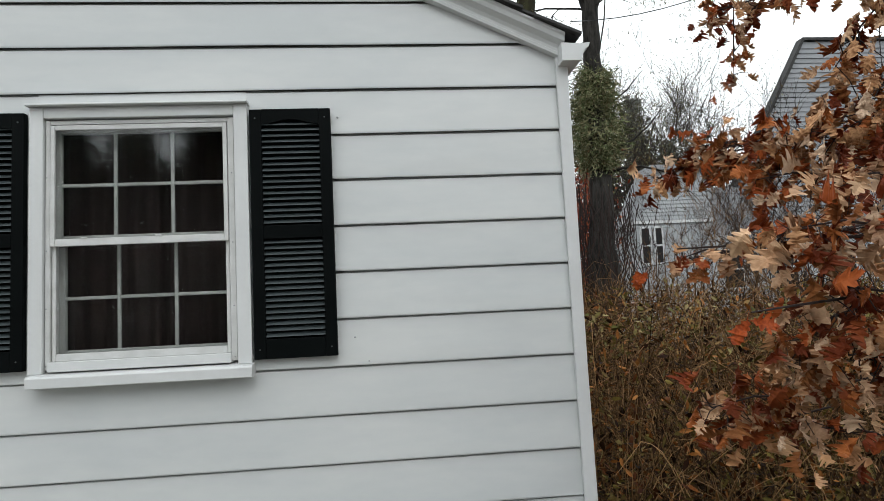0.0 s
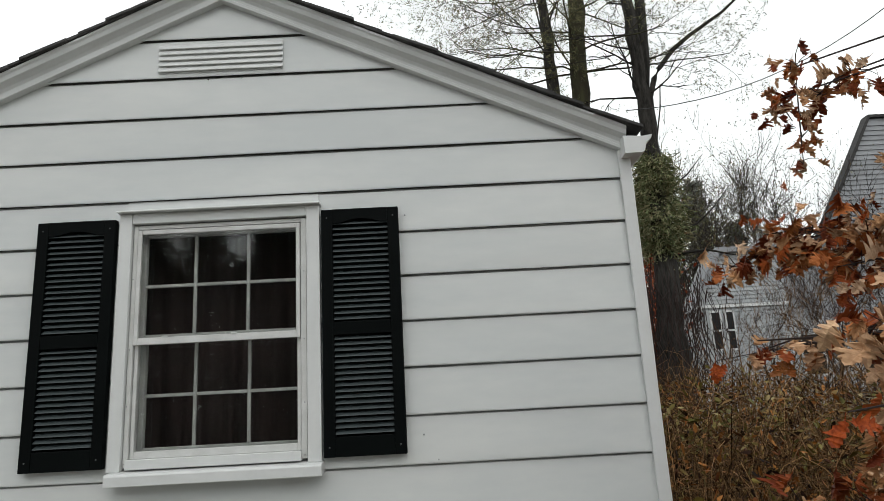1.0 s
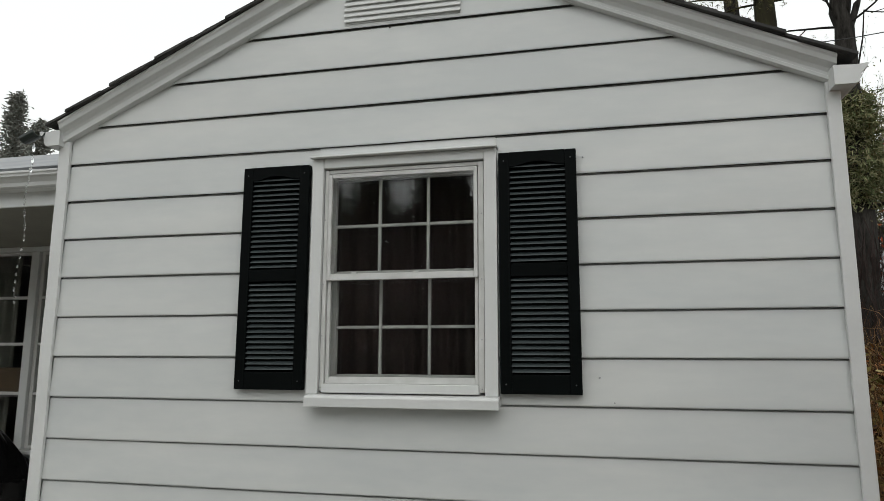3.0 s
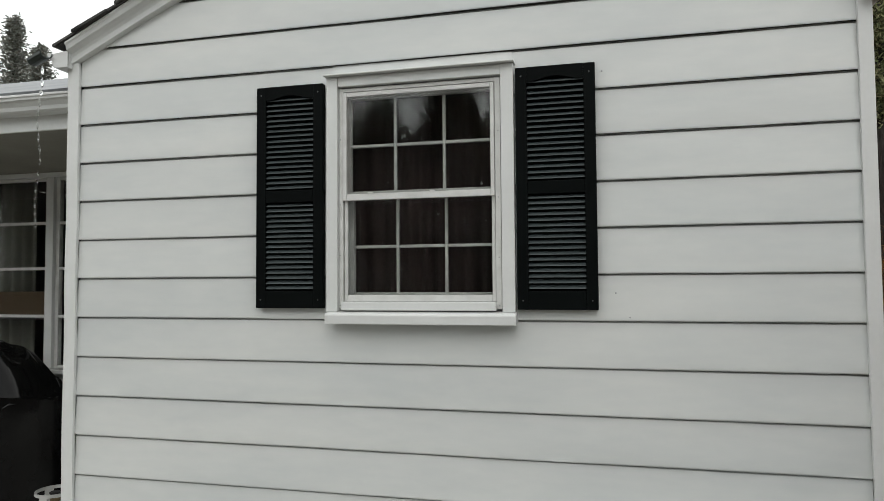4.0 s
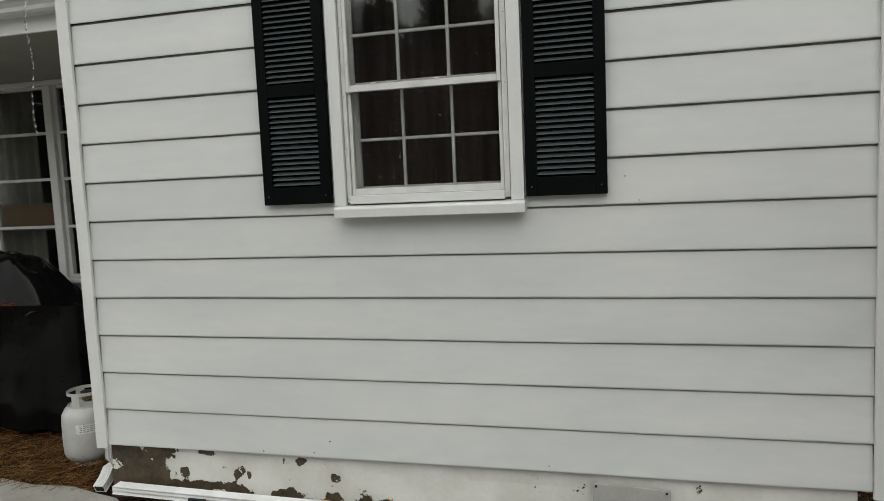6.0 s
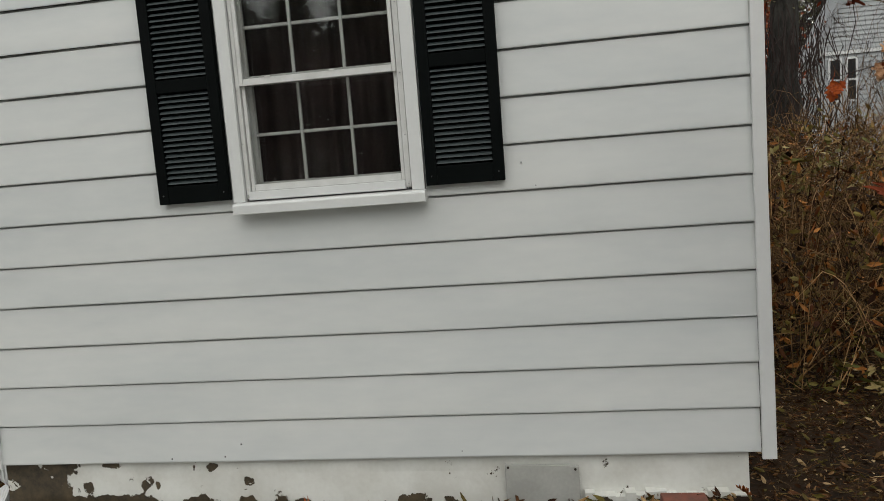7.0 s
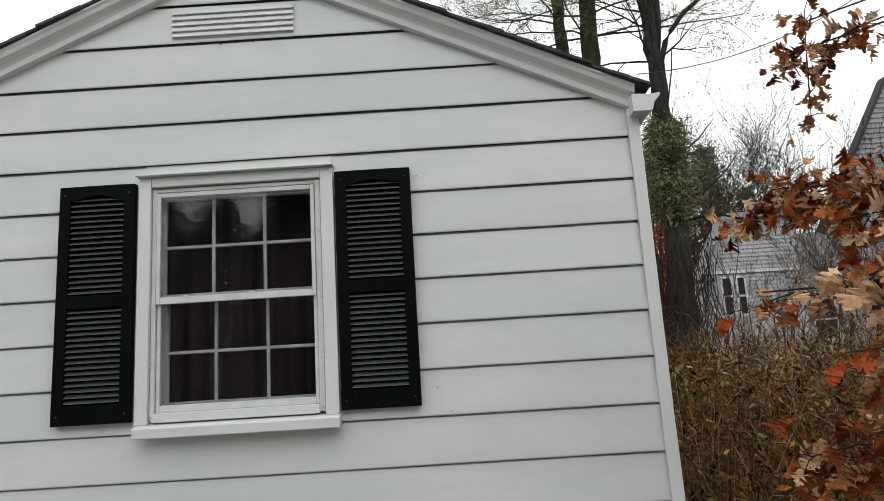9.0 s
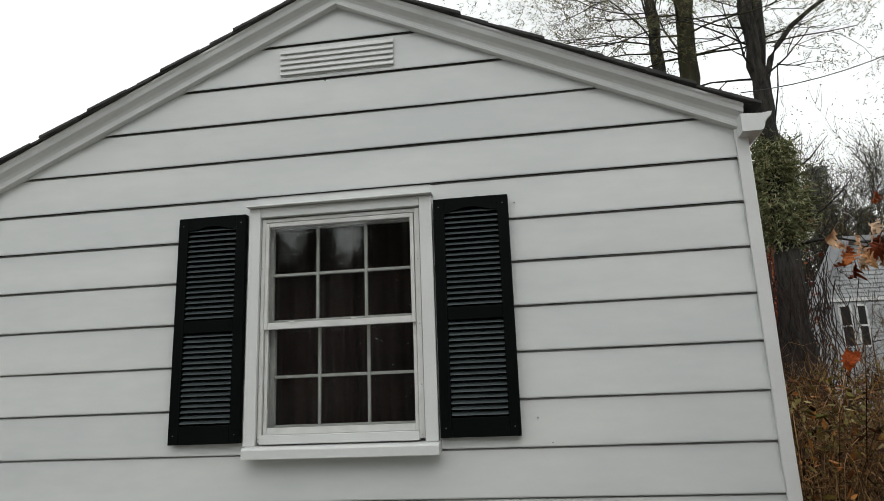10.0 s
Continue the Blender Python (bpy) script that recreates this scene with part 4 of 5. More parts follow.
# ---- covered grill ----
def covered_grill():
    g = thing("covered_grill", "gas grill under a wet black vinyl cover", "grill")
    n, m = 56, 30
    V, F = [], []
    x0, x1, y0, y1 = -4.35, -2.66, 0.72, 1.24

    def height(u):
        d = abs(u - 0.44) / 0.37
        hood = 0.37 * math.sqrt(max(0, 1 - d * d)) if d < 1 else 0
        return 0.93 + hood
    ring = []
    for i in range(n):
        t = i / n * 4
        if t < 1:
            ring.append((t, 0.0))
        elif t < 2:
            ring.append((1.0, t - 1))
        elif t < 3:
            ring.append((3 - t, 1.0))
        else:
            ring.append((0.0, 4 - t))
    levels = [(0.0, 0.03), (0.10, 0.02), (0.25, 0.03), (0.40, 0.0), (0.55, 0.01), (0.70, -0.005), (0.85, 0.0), (0.97, 0.0)]
    for z, fl in levels:
        for u, v in ring:
            x, y = x0 + u * (x1 - x0), y0 + v * (y1 - y0)
            cx, cy = (u - 0.5) * 2, (v - 0.5) * 2
            f1 = noise.noise((x * 5.5, y * 5.5 + 3, z * 1.6)) * 0.075 * (1.25 - z)
            V.append((x + cx * (fl + f1), y + cy * (fl + f1), 0.06 + z * 0.90))
    for k in range(len(levels) - 1):
        for i in range(n):
            j = (i + 1) % n
            F.append((k * n + i, k * n + j, (k + 1) * n + j, (k + 1) * n + i))
    raw("skirt", V, F, COVER, g, smooth=True)
    V, F = [], []
    for j in range(m + 1):
        for i in range(n + 1):
            u, v = i / n, j / m
            edge = min(v, 1 - v) * 2
            h = 0.93 + (height(u) - 0.93) * min(1, max(0, edge - 0.12) * 2.2) ** 0.5
            fold = 0.02 * noise.noise((u * 13, v * 7, 2.0)) + 0.085 * abs(noise.noise((u * 8 + v * 5, v * 3, 7.0))) - 0.04
            V.append((x0 + u * (x1 - x0), y0 + v * (y1 - y0), h + fold - (0.03 if edge < 0.03 or u < 0.02 or u > 0.98 else 0)))
    for j in range(m):
        for i in range(n):
            a = j * (n + 1) + i
            F.append((a, a + 1, a + n + 2, a + n + 1))
    raw("hood_cover", V, F, COVER, g, smooth=True)
    part("frame_leg", box(x1 - 0.08, x1 - 0.04, y0 + 0.06, y0 + 0.10, 0.0, 0.09), DARKHOLE, g)
    part("frame_leg", box(x0 + 0.04, x0 + 0.08, y0 + 0.06, y0 + 0.10, 0.0, 0.09), DARKHOLE, g)
    return g


covered_grill()
rng = np.random.default_rng(21)
n = 110
V, F = blades(np.c_[rng.normal(-3.27, 0.07, n), rng.normal(0.80, 0.035, n), rng.uniform(0.93, 0.985, n)], rng.normal(size=(n, 3)) * (1, 1, 0.25), rng.uniform(0.05, 0.10, n), shape=[(0, 0.02), (1, 0.012), (1, -0.012), (0, -0.02)], rng=rng)
tagged(raw("fallen_needles", V, F, ORANGELEAF), "orange pine straw lying on the black cover", "pine straw", kind="stuff")


# ---- propane cylinder ----
def propane(x, y, z):
    t = thing("propane_tank", "white steel propane cylinder standing on the ground", "gas cylinder", at=(x, y, z))
    rows = [(0.02, 0.035), (0.09, 0.04), (0.135, 0.065), (0.153, 0.105), (0.155, 0.15), (0.1565, 0.235), (0.1565, 0.24), (0.155, 0.245), (0.155, 0.31), (0.150, 0.355), (0.130, 0.395), (0.09, 0.418), (0.02, 0.428)]
    part("body", lathe(rows, 40), TANKPAINT, t, smooth=True)
    part("foot_ring", lathe([(0.103, 0.0), (0.107, 0.0), (0.107, 0.05), (0.103, 0.05)], 32), TANKPAINT, t, smooth=True)
    col = bmesh.new()
    seg = 40
    for i in range(seg):
        a0, a1 = 2 * math.pi * i / seg, 2 * math.pi * (i + 1) / seg
        for r0, z0, z1 in ((0.108, 0.400, 0.418), (0.108, 0.485, 0.505), (0.108, 0.416, 0.487)):
            if z0 == 0.416 and i % 14 not in (0, 1, 2):
                continue
            q = [(r * math.cos(a), r * math.sin(a), zz) for a in (a0, a1) for r in (r0, r0 + 0.004) for zz in (z0, z1)]
            vs = [col.verts.new(p) for p in q]
            for f4 in ((0, 1, 3, 2), (4, 6, 7, 5), (0, 4, 5, 1), (2, 3, 7, 6), (0, 2, 6, 4), (1, 5, 7, 3)):
                col.faces.new([vs[k] for k in f4])
    part("collar", col, TANKPAINT, t, "white guard collar")
    part("valve", lathe([(0.02, 0.420), (0.02, 0.435), (0.03, 0.44), (0.03, 0.465), (0.014, 0.47), (0.014, 0.48)], 16), BRASS, t, "tarnished brass valve")
    part("hand_wheel", lathe([(0.030, 0.481), (0.034, 0.485), (0.034, 0.492), (0.028, 0.495)], 18), DARKHOLE, t)
    lab = bmesh.new()
    for i in range(9):
        a0, a1 = radians(-88 + i * 6), radians(-88 + (i + 1) * 6)
        q = [(0.1575 * math.cos(a), 0.1575 * math.sin(a), zz) for a, zz in ((a0, 0.255), (a1, 0.255), (a1, 0.315), (a0, 0.315))]
        lab.faces.new([lab.verts.new(p) for p in q])
    part("paper_label", lab, PAPER, t, "torn pale paper label")
    bars = bmesh.new()
    for zz in (0.266, 0.278, 0.290, 0.302):
        for i in range(1, 7):
            a0, a1 = radians(-86 + i * 7), radians(-86 + i * 7 + 5)
            q = [(0.159 * math.cos(a), 0.159 * math.sin(a), z5) for a, z5 in ((a0, zz), (a1, zz), (a1, zz + 0.005), (a0, zz + 0.005))]
            bars.faces.new([bars.verts.new(p) for p in q])
    part("print_bars", bars, PRINT, t)
    t.rotation_euler = (0, 0, radians(12))
    return t


propane(-2.375, 0.45, -0.03).scale = (0.98, 0.98, 0.96)


# ---- trees ----
def branchy(base, way, length, radius, depth, rng, paths, bend=0.25, up=0.15, split=(2, 4), shrink=0.62, seg=6, tips=None, least=0.003):
    p, d = np.array(base, float), np.array(way, float) / np.linalg.norm(way)
    path = []
    for i in range(seg + 1):
        r = radius * (1 - 0.65 * i / seg)
        path.append((*p, r))
        d = d + rng.normal(0, bend / seg ** 0.5 * 0.6, 3) + (0, 0, up / seg)
        d /= np.linalg.norm(d)
        p = p + d * length / seg
    paths.append(path)
    if tips is not None and depth <= 1:
        tips.append((p, d))
    if depth > 0:
        for _ in range(rng.integers(*split)):
            k = rng.integers(max(1, seg // 3), seg + 1)
            q = np.array(path[k])
            side = rng.normal(0, 1, 3)
            nd = np.array(path[min(k + 1, seg)][:3]) - np.array(path[k - 1][:3])
            nd = nd / np.linalg.norm(nd) + 0.75 * side / np.linalg.norm(side)
            branchy(q[:3], nd, length * shrink * rng.uniform(0.7, 1.2), max(least, q[3] * 0.7), depth - 1, rng, paths, bend, up, split, shrink, max(3, seg - 1), tips, least)


def needle_sprays(tips, rng, per=22, size=0.16, spread=0.35):
    P, D, S = [], [], []
    for p, d in tips:
        for _ in range(per):
            q = p + rng.normal(0, spread, 3) * (1, 1, 0.5)
            for _ in range(5):
                P.append(q + rng.normal(0, 0.02, 3))
                D.append(rng.normal(0, 1, 3) + d * 0.6 + (0, 0, -0.2))
                S.append(size * rng.uniform(0.6, 1.2))
    return P, D, S


NEEDLE_SHAPE = [(0, 0.06), (0.5, 0.07), (1, 0), (0.5, -0.07), (0, -0.06), (0, -0.02)]


def trunk_path(pts, wob, rng):
    out = []
    for a, b in zip(pts, pts[1:]):
        for i in range(5):
            t = i / 5
            v = np.array(a) * (1 - t) + np.array(b) * t
            out.append((v[0] + rng.normal(0, wob), v[1], v[2], v[3] * rng.uniform(0.94, 1.06)))
    return out + [tuple(pts[-1])]


def tall_tree(name, pts, seed, label, n_limbs, z_from, material, foliage=True, limb=2.2, side_bias=0.0):
    rng = np.random.default_rng(seed)
    t = thing(name, label, "tree", group="trees behind the house")
    V, F = tubes([trunk_path(pts, 0.02, rng)], 14)
    raw("trunk", V, F, material, t, smooth=True)
    paths, tips = [], []
    tr = trunk_path(pts, 0.0, rng)
    zs_ = [q for q in tr if q[2] > z_from]
    for i in range(n_limbs):
        q = zs_[rng.integers(0, len(zs_))]
        a = rng.uniform(0, 2 * math.pi)
        paths = []
        branchy(q[:3], (math.cos(a) + side_bias, math.sin(a) * 0.6, rng.uniform(-0.15, 0.45)), limb * rng.uniform(0.6, 1.2), min(0.024, q[3] * 0.18), 2, rng, paths, 0.5, 0.1, (3, 6), 0.55, 6, tips)
        V, F = tubes(paths, 4)
        raw("limb", V, F, material, t)
    if foliage:
        P, D, S = needle_sprays(tips, rng, 12, 0.066, 0.15)
        V, F = blades(P, D, S, NEEDLE_SHAPE, 0.1, rng)
        raw("crown", V, F, NEEDLE, t)
    return t


# trunk with a fork and a long curved limb
tall = tall_tree("pine_tree", [(5.05, 9, 0.0, 0.36), (5.13, 9, 2.4, 0.27), (5.23, 9, 4.3, 0.185), (5.225, 9, 6.2, 0.165), (5.20, 9, 7.6, 0.145), (5.13, 9, 9.4, 0.12), (5.0, 9, 12.0, 0.06)], 31, "tall dark pine with mossy bark and vines on its trunk", 12, 7.3, BARK, limb=1.5, side_bias=-0.5)
rng = np.random.default_rng(1)
V, F = tubes([[(5.24, 9, 6.95, 0.05), (5.33, 9, 7.3, 0.052), (5.46, 9, 7.72, 0.055), (5.60, 9, 7.95, 0.050), (5.90, 9, 8.32, 0.045), (6.28, 9, 8.62, 0.040), (7.0, 9, 9.1, 0.03), (8.0, 9, 10.0, 0.02)],
              [(5.21, 9, 7.3, 0.10), (5.31, 9, 8.1, 0.11), (5.37, 9, 9.2, 0.10), (5.42, 9, 11, 0.07)],
              [(5.32, 9, 6.3, 0.016), (5.50, 9, 7.1, 0.013), (5.56, 9, 7.6, 0.010)],
              [(5.30, 9, 4.40, 0.030), (5.6, 8.9, 4.62, 0.024), (5.85, 8.85, 4.74, 0.020), (6.15, 8.8, 5.0, 0.014), (6.5, 8.8, 5.4, 0.008)],
              [(5.30, 9, 4.12, 0.034), (5.6, 8.9, 4.21, 0.028), (5.95, 8.85, 4.23, 0.022), (6.4, 8.8, 4.1, 0.012), (6.8, 8.8, 4.2, 0.007)],
              [(5.25, 9, 5.38, 0.024), (5.5, 8.9, 5.47, 0.019), (5.78, 8.85, 5.68, 0.013), (6.1, 8.8, 6.05, 0.006)]], 10)
raw("fork", V, F, BARK, tall, smooth=True)
tall_tree("pine_tree", [(3.85, 9.4, 0.0, 0.24), (4.06, 9.4, 7.2, 0.175), (4.18, 9.4, 9.5, 0.165), (4.2, 9.4, 12.5, 0.05)], 32, "slim pine with mossy bark and thin needles", 20, 7.9, BARKGREEN, limb=2.4, side_bias=-0.5)
tall_tree("pine_tree", [(3.64, 9.8, 0.0, 0.17), (3.63, 9.8, 7.5, 0.13), (3.63, 9.8, 9.4, 0.115), (3.5, 9.8, 12.5, 0.04)], 33, "slim pine with sparse needles", 20, 8.0, BARK, limb=2.8, side_bias=-0.8)

# needle foliage round the dark trunk, and vines below it
rng = np.random.default_rng(14)
P, D, S = [], [], []
for i in range(330):
    zc = rng.uniform(4.25, 6.05)
    reach = float(np.interp(zc, [4.2, 4.6, 5.2, 5.8, 6.1], [0.26, 0.44, 0.46, 0.34, 0.16])) * rng.uniform(0.35, 1.12)
    a = rng.uniform(0, 2 * math.pi)
    out = np.array((math.cos(a), math.sin(a), 0.0))
    c = np.array((5.20, 9.0, zc)) + out * max(0.17, reach)
    for k in range(34):
        P.append(c + rng.normal(0, 0.075, 3) * (1, 1, 1.5))
        D.append(out * 0.7 + rng.normal(0, 0.55, 3) + (0, 0, -0.35))
        S.append(rng.uniform(0.07, 0.15))
V, F = blades(np.array(P), D, S, NEEDLE_SHAPE, 0.15, rng)
tagged(raw("needle_foliage", V, F, IVY), "soft green needle sprays round the pine trunk", "foliage", kind="stuff")
paths = []
for i in range(130):
    a = rng.uniform(0, 2 * math.pi)
    rv = rng.uniform(0.30, 0.55)
    x, y, z = 5.14 + rv * math.cos(a), 9 + rv * math.sin(a), 0.3
    path = []
    for k in range(12):
        path.append((x, y, z, 0.008))
        x, y, z = x + rng.normal(0, 0.09), y + rng.normal(0, 0.07), z + rng.uniform(0.15, 0.45)
    paths.append(path)
V, F = tubes(paths, 3)
tagged(raw("vine", V, F, DARKTWIG), "bare brown vines climbing the pine trunk", "vine", kind="stuff")


def bare_tree(x, y, h, seed, label, r=0.10, material=None, lean=0.0):
    rng = np.random.default_rng(seed)
    t = thing("bare_tree", label, "tree", group="bare trees")
    paths = []
    tips = []
    branchy((x, y, 0.1), (lean, 0, 1), h * 0.52, r, 4, rng, paths, 0.42, 0.45, (5, 7) if r > 0.05 else (3, 5), 0.58, 7, tips, 0.009 if r > 0.05 else 0.0035)
    V, F = tubes(paths[:1], 8)
    raw("trunk", V, F, material or GREYTWIG, t)
    V, F = tubes(paths[1:], 3)
    raw("crown", V, F, material or GREYTWIG, t)
    if r > 0.05:
        P = np.repeat(np.array([q for q, _ in tips]), 2, axis=0)
        V, F = blades(P + rng.normal(0, 0.12, P.shape), rng.normal(size=P.shape), rng.uniform(0.05, 0.11, len(P)), rng=rng)
        raw("last_leaves", V, F, NEEDLE, t, "sparse olive leaves left on the twigs")
    return t


for i, (x, y, h) in enumerate(((11.5, 21, 11.6), (14.1, 21.5, 11.4), (15.2, 22, 11.0), (9.9, 21, 10.4), (12.6, 22, 12.2), (17.0, 22, 11.8), (8.8, 20.5, 9.6), (13.3, 21, 10.6), (10.7, 22.5, 11.4), (19.0, 22, 11.6))):
    bare_tree(x, y, h, 50 + i, "leafless grey tree with fine twigs", 0.07)
for i, (x, y, h) in enumerate(((5.6, 6.5, 3.8), (6.9, 7.5, 4.6), (8.0, 7.0, 4.8), (4.6, 5.5, 3.0), (9.4, 8.0, 5.0), (6.2, 5.0, 3.6), (7.4, 5.4, 4.0), (5.2, 4.2, 2.8), (6.0, 7.8, 4.2), (7.4, 8.8, 5.0), (8.6, 9.6, 5.4), (9.0, 6.4, 4.8), (10.4, 9.2, 5.8), (6.5, 6.0, 4.4), (8.2, 8.2, 5.2), (7.0, 6.6, 4.6), (7.7, 7.7, 5.0), (9.8, 7.2, 5.4), (6.6, 8.6, 4.4), (8.9, 8.6, 5.6), (6.9, 11.5, 5.0), (7.5, 12.5, 5.4), (8.0, 13.4, 5.6), (8.5, 12.4, 5.4), (9.0, 13.6, 5.8), (7.9, 11.2, 5.2), (9.6, 12.6, 6.0), (8.8, 11.0, 5.6), (10.2, 13.0, 6.2), (7.2, 13.6, 5.0))):
    bare_tree(x, y, h, 80 + i, "thin dark leafless shrub in the thicket" if i % 3 else "thin brown leafless shrub in the thicket", 0.028, DARKTWIG if i % 3 else TWIG, 0.1)


def conifer(x, y, h, r, seed, label, group="conifers", material=None, dense=1.0):
    rng = np.random.default_rng(seed)
    t = thing("conifer", label, "tree", group=group)
    V, F = tubes([[(x, y, 0, 0.02 * h), (x, y, h * 0.5, 0.012 * h), (x, y, h, 0.01)]], 8)
    raw("trunk", V, F, BARK, t)
    P, D, S = [], [], []
    n = int(70 * h)
    for i in range(n):
        z = h * (0.06 + 0.94 * (i / n))
        reach = r * (1 - z / h) ** 0.8 * rng.uniform(0.55, 1.15) + 0.12
        a = rng.uniform(0, 2 * math.pi)
        many = int(20 * dense)
        for k in range(many):
            q = (k + rng.uniform(0, 1)) / many
            P.append((x + reach * q * math.cos(a) + rng.normal(0, 0.1), y + reach * q * math.sin(a) + rng.normal(0, 0.1), z - 0.25 * reach * q * q + rng.normal(0, 0.08)))
            D.append((math.cos(a) + rng.normal(0, 0.6), math.sin(a) + rng.normal(0, 0.6), rng.normal(0.1, 0.45)))
            S.append(rng.uniform(0.10, 0.22) * (0.5 + 0.04 * h) / dense ** 0.6)
    V, F = blades(np.array(P), D, S, rng=rng)
    raw("crown", V, F, material or CONIFER, t)
    return t


# far spruces, paled by the haze in their needle colour
for i, (x, y, h, r) in enumerate(((-26.5, 20, 12.6, 2.6), (-23.9, 20.5, 13.2, 2.3), (-22.0, 20, 11.6, 2.2), (-20.2, 21, 12.6, 2.4), (-18.0, 22, 11.5, 2.4), (-29.5, 21, 12.0, 2.6))):
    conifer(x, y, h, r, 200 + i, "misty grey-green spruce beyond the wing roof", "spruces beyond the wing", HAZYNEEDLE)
for i, (x, y, h, r) in enumerate(((-12.0, -18.5, 9.0, 2.4), (-3.95, -17.6, 8.5, 2.2), (-0.9, -18.5, 8.6, 2.2), (2.6, -19, 9.0, 2.2), (-15, -19, 9, 2.6), (6.0, -19, 10, 2.4))):
    conifer(x, y, h, r, 230 + i, "dark spruce across the garden", "spruces across the garden", None, 1.7)
rng = np.random.default_rng(270)
n = 180000
x = rng.uniform(-24, 12, n)
top = 5.9 + 0.25 * np.sin(x * 5.3)
for cx, w, k in ((-12.5, 1.8, 2.4), (-8.5, 1.15, 2.0), (-6.25, 0.75, 1.75), (-3.8, 1.0, 2.3), (-0.6, 1.6, 2.6), (4.0, 2.4, 2.0), (-18, 3.0, 2.2)):
    top = np.maximum(top, 5.9 + k * np.exp(-(np.abs(x - cx) / w) ** 2.6) + 0.2 * np.sin(x * 7.1))
V, F = blades(np.c_[x, rng.uniform(-19, -17, n), top * rng.uniform(0, 1, n) ** 0.8], rng.normal(size=(n, 3)), rng.uniform(0.14, 0.30, n), rng=rng)
tagged(raw("far_woods", V, F, CONIFER), "dark line of woods across the garden", "woods", kind="stuff")
# these conifers too get their mist from the pale needle colour
for i, (x, y, h, r) in enumerate(((12.1, 24, 10.4, 2.0), (10.5, 24, 9.0, 1.6), (13.8, 24.5, 8.6, 1.5))):
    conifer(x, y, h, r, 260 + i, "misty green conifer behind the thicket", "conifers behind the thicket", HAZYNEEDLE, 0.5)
for i, (x, y, z0) in enumerate(((6.45, 14.2, 3.0), (6.0, 13.6, 1.4))):
    rng = np.random.default_rng(300 + i)
    n = 1600
    rt = thing("red_shrub", "shrub with rusty red autumn leaves", "shrub", group="red shrubs")
    V, F = tubes([[(x, y, 0, 0.05), (x + 0.1, y, z0, 0.04), (x, y, z0 + 2.2, 0.01)]], 6)
    raw("stem", V, F, TWIG, rt)
    V, F = blades(np.c_[rng.normal(x, 0.45, n), rng.normal(y, 0.4, n), rng.normal(z0 + 1.3, 0.8, n)], rng.normal(size=(n, 3)), rng.uniform(0.08, 0.2, n), rng=rng)
    raw("foliage", V, F, REDLEAF, rt)

# low brown woods that close the view behind the trees
rng = np.random.default_rng(280)
n = 26000
x = rng.uniform(-2, 40, n)
top = 3.6 + 0.9 * np.sin(x * 0.8) + 0.5 * np.sin(x * 2.1)
V, F = blades(np.c_[x, rng.uniform(28, 33, n), top * rng.uniform(0, 1, n) ** 0.8], rng.normal(size=(n, 3)), rng.uniform(0.25, 0.6, n), rng=rng)
tagged(raw("far_brush", V, F, BUSHLEAF), "brown brush far behind the trees", "woods", kind="stuff")

# ---- the neighbour's house ----
nh = thing("neighbour_house", "white clapboard house with steep grey gables beyond the thicket", "house")
part("wall", prism([(9.05, 0.2), (12.1, 0.2), (12.1, 6.0), (10.1, 6.0), (9.08, 4.3)], 18.0, 18.9), FARWALL, nh)
for k in range(43):
    z = 0.4 + k * 0.128
    x0 = 9.05 if z < 4.2 else 9.08 + (z - 4.2) / 1.7
    part("clapboard", prism([(17.995, z + 0.126), (17.97, z), (17.995, z)], x0 + 0.02, 12.09, axis="x"), FARWALL, nh)
part("roof", prism([(8.92, 4.12), (9.02, 4.10), (10.12, 6.0), (12.15, 6.0), (12.15, 6.16), (10.02, 6.16)], 17.8, 18.9), FARROOF, nh)
part("wall", prism([(12.16, 0.2), (26, 0.2), (26, 10.85), (16.75, 10.85), (13.75, 5.6), (12.16, 5.6)], 19.2, 19.5), FARROOF, nh)
for k in range(57):
    z = 0.5 + k * 0.18
    if z < 5.5:
        x0, x1 = 12.17, 26.0
    else:
        x0, x1 = 13.75 + 3.0 * (z - 5.6) / 5.25, 26.0
    if x1 - x0 > 0.3:
        part("clapboard", prism([(19.195, z + 0.178), (19.16, z), (19.195, z)], x0 + 0.03, x1 - 0.03, axis="x"), FARWALL if z < 3.8 else FARROOF, nh)
part("roof", prism([(13.58, 5.6), (13.72, 5.6), (16.74, 10.88), (26.2, 10.88), (26.2, 10.98), (16.68, 10.98)], 19.1, 19.5), SHINGLE, nh)
for x0, x1, z0, z1, y in ((9.55, 9.92, 2.9, 4.15, 17.96), (10.02, 10.34, 2.9, 4.15, 17.96), (12.9, 13.7, 2.0, 3.4, 19.14), (14.8, 15.7, 2.0, 3.4, 19.14), (17, 17.9, 2.0, 3.4, 19.14)):
    w = part("window", box(x0, x1, y - 0.02, y + 0.02, z0, z1), TRIM, nh)
    zc = (z0 + z1) / 2
    for a, b in ((z0 + 0.06, zc - 0.03), (zc + 0.03, z1 - 0.06)):
        part("pane", box(x0 + 0.06, x1 - 0.06, y - 0.03, y - 0.021, a, b), DARKHOLE, w)
part("trim", box(9.0, 12.15, 17.93, 17.965, 4.24, 4.34), TRIM, nh)

# overhead wires
V, F = tubes([[(x, 7.0, 6.19 + 0.035 * (x - 4.3) + 0.075 * (x - 4.3) ** 2, 0.008) for x in np.linspace(4.2, 9.2, 14)]], 5)
tagged(raw("overhead_wire", V, F, WIRE), "thin dark wire crossing the white sky", "wire")

# ---- thicket ----
rng = np.random.default_rng(71)


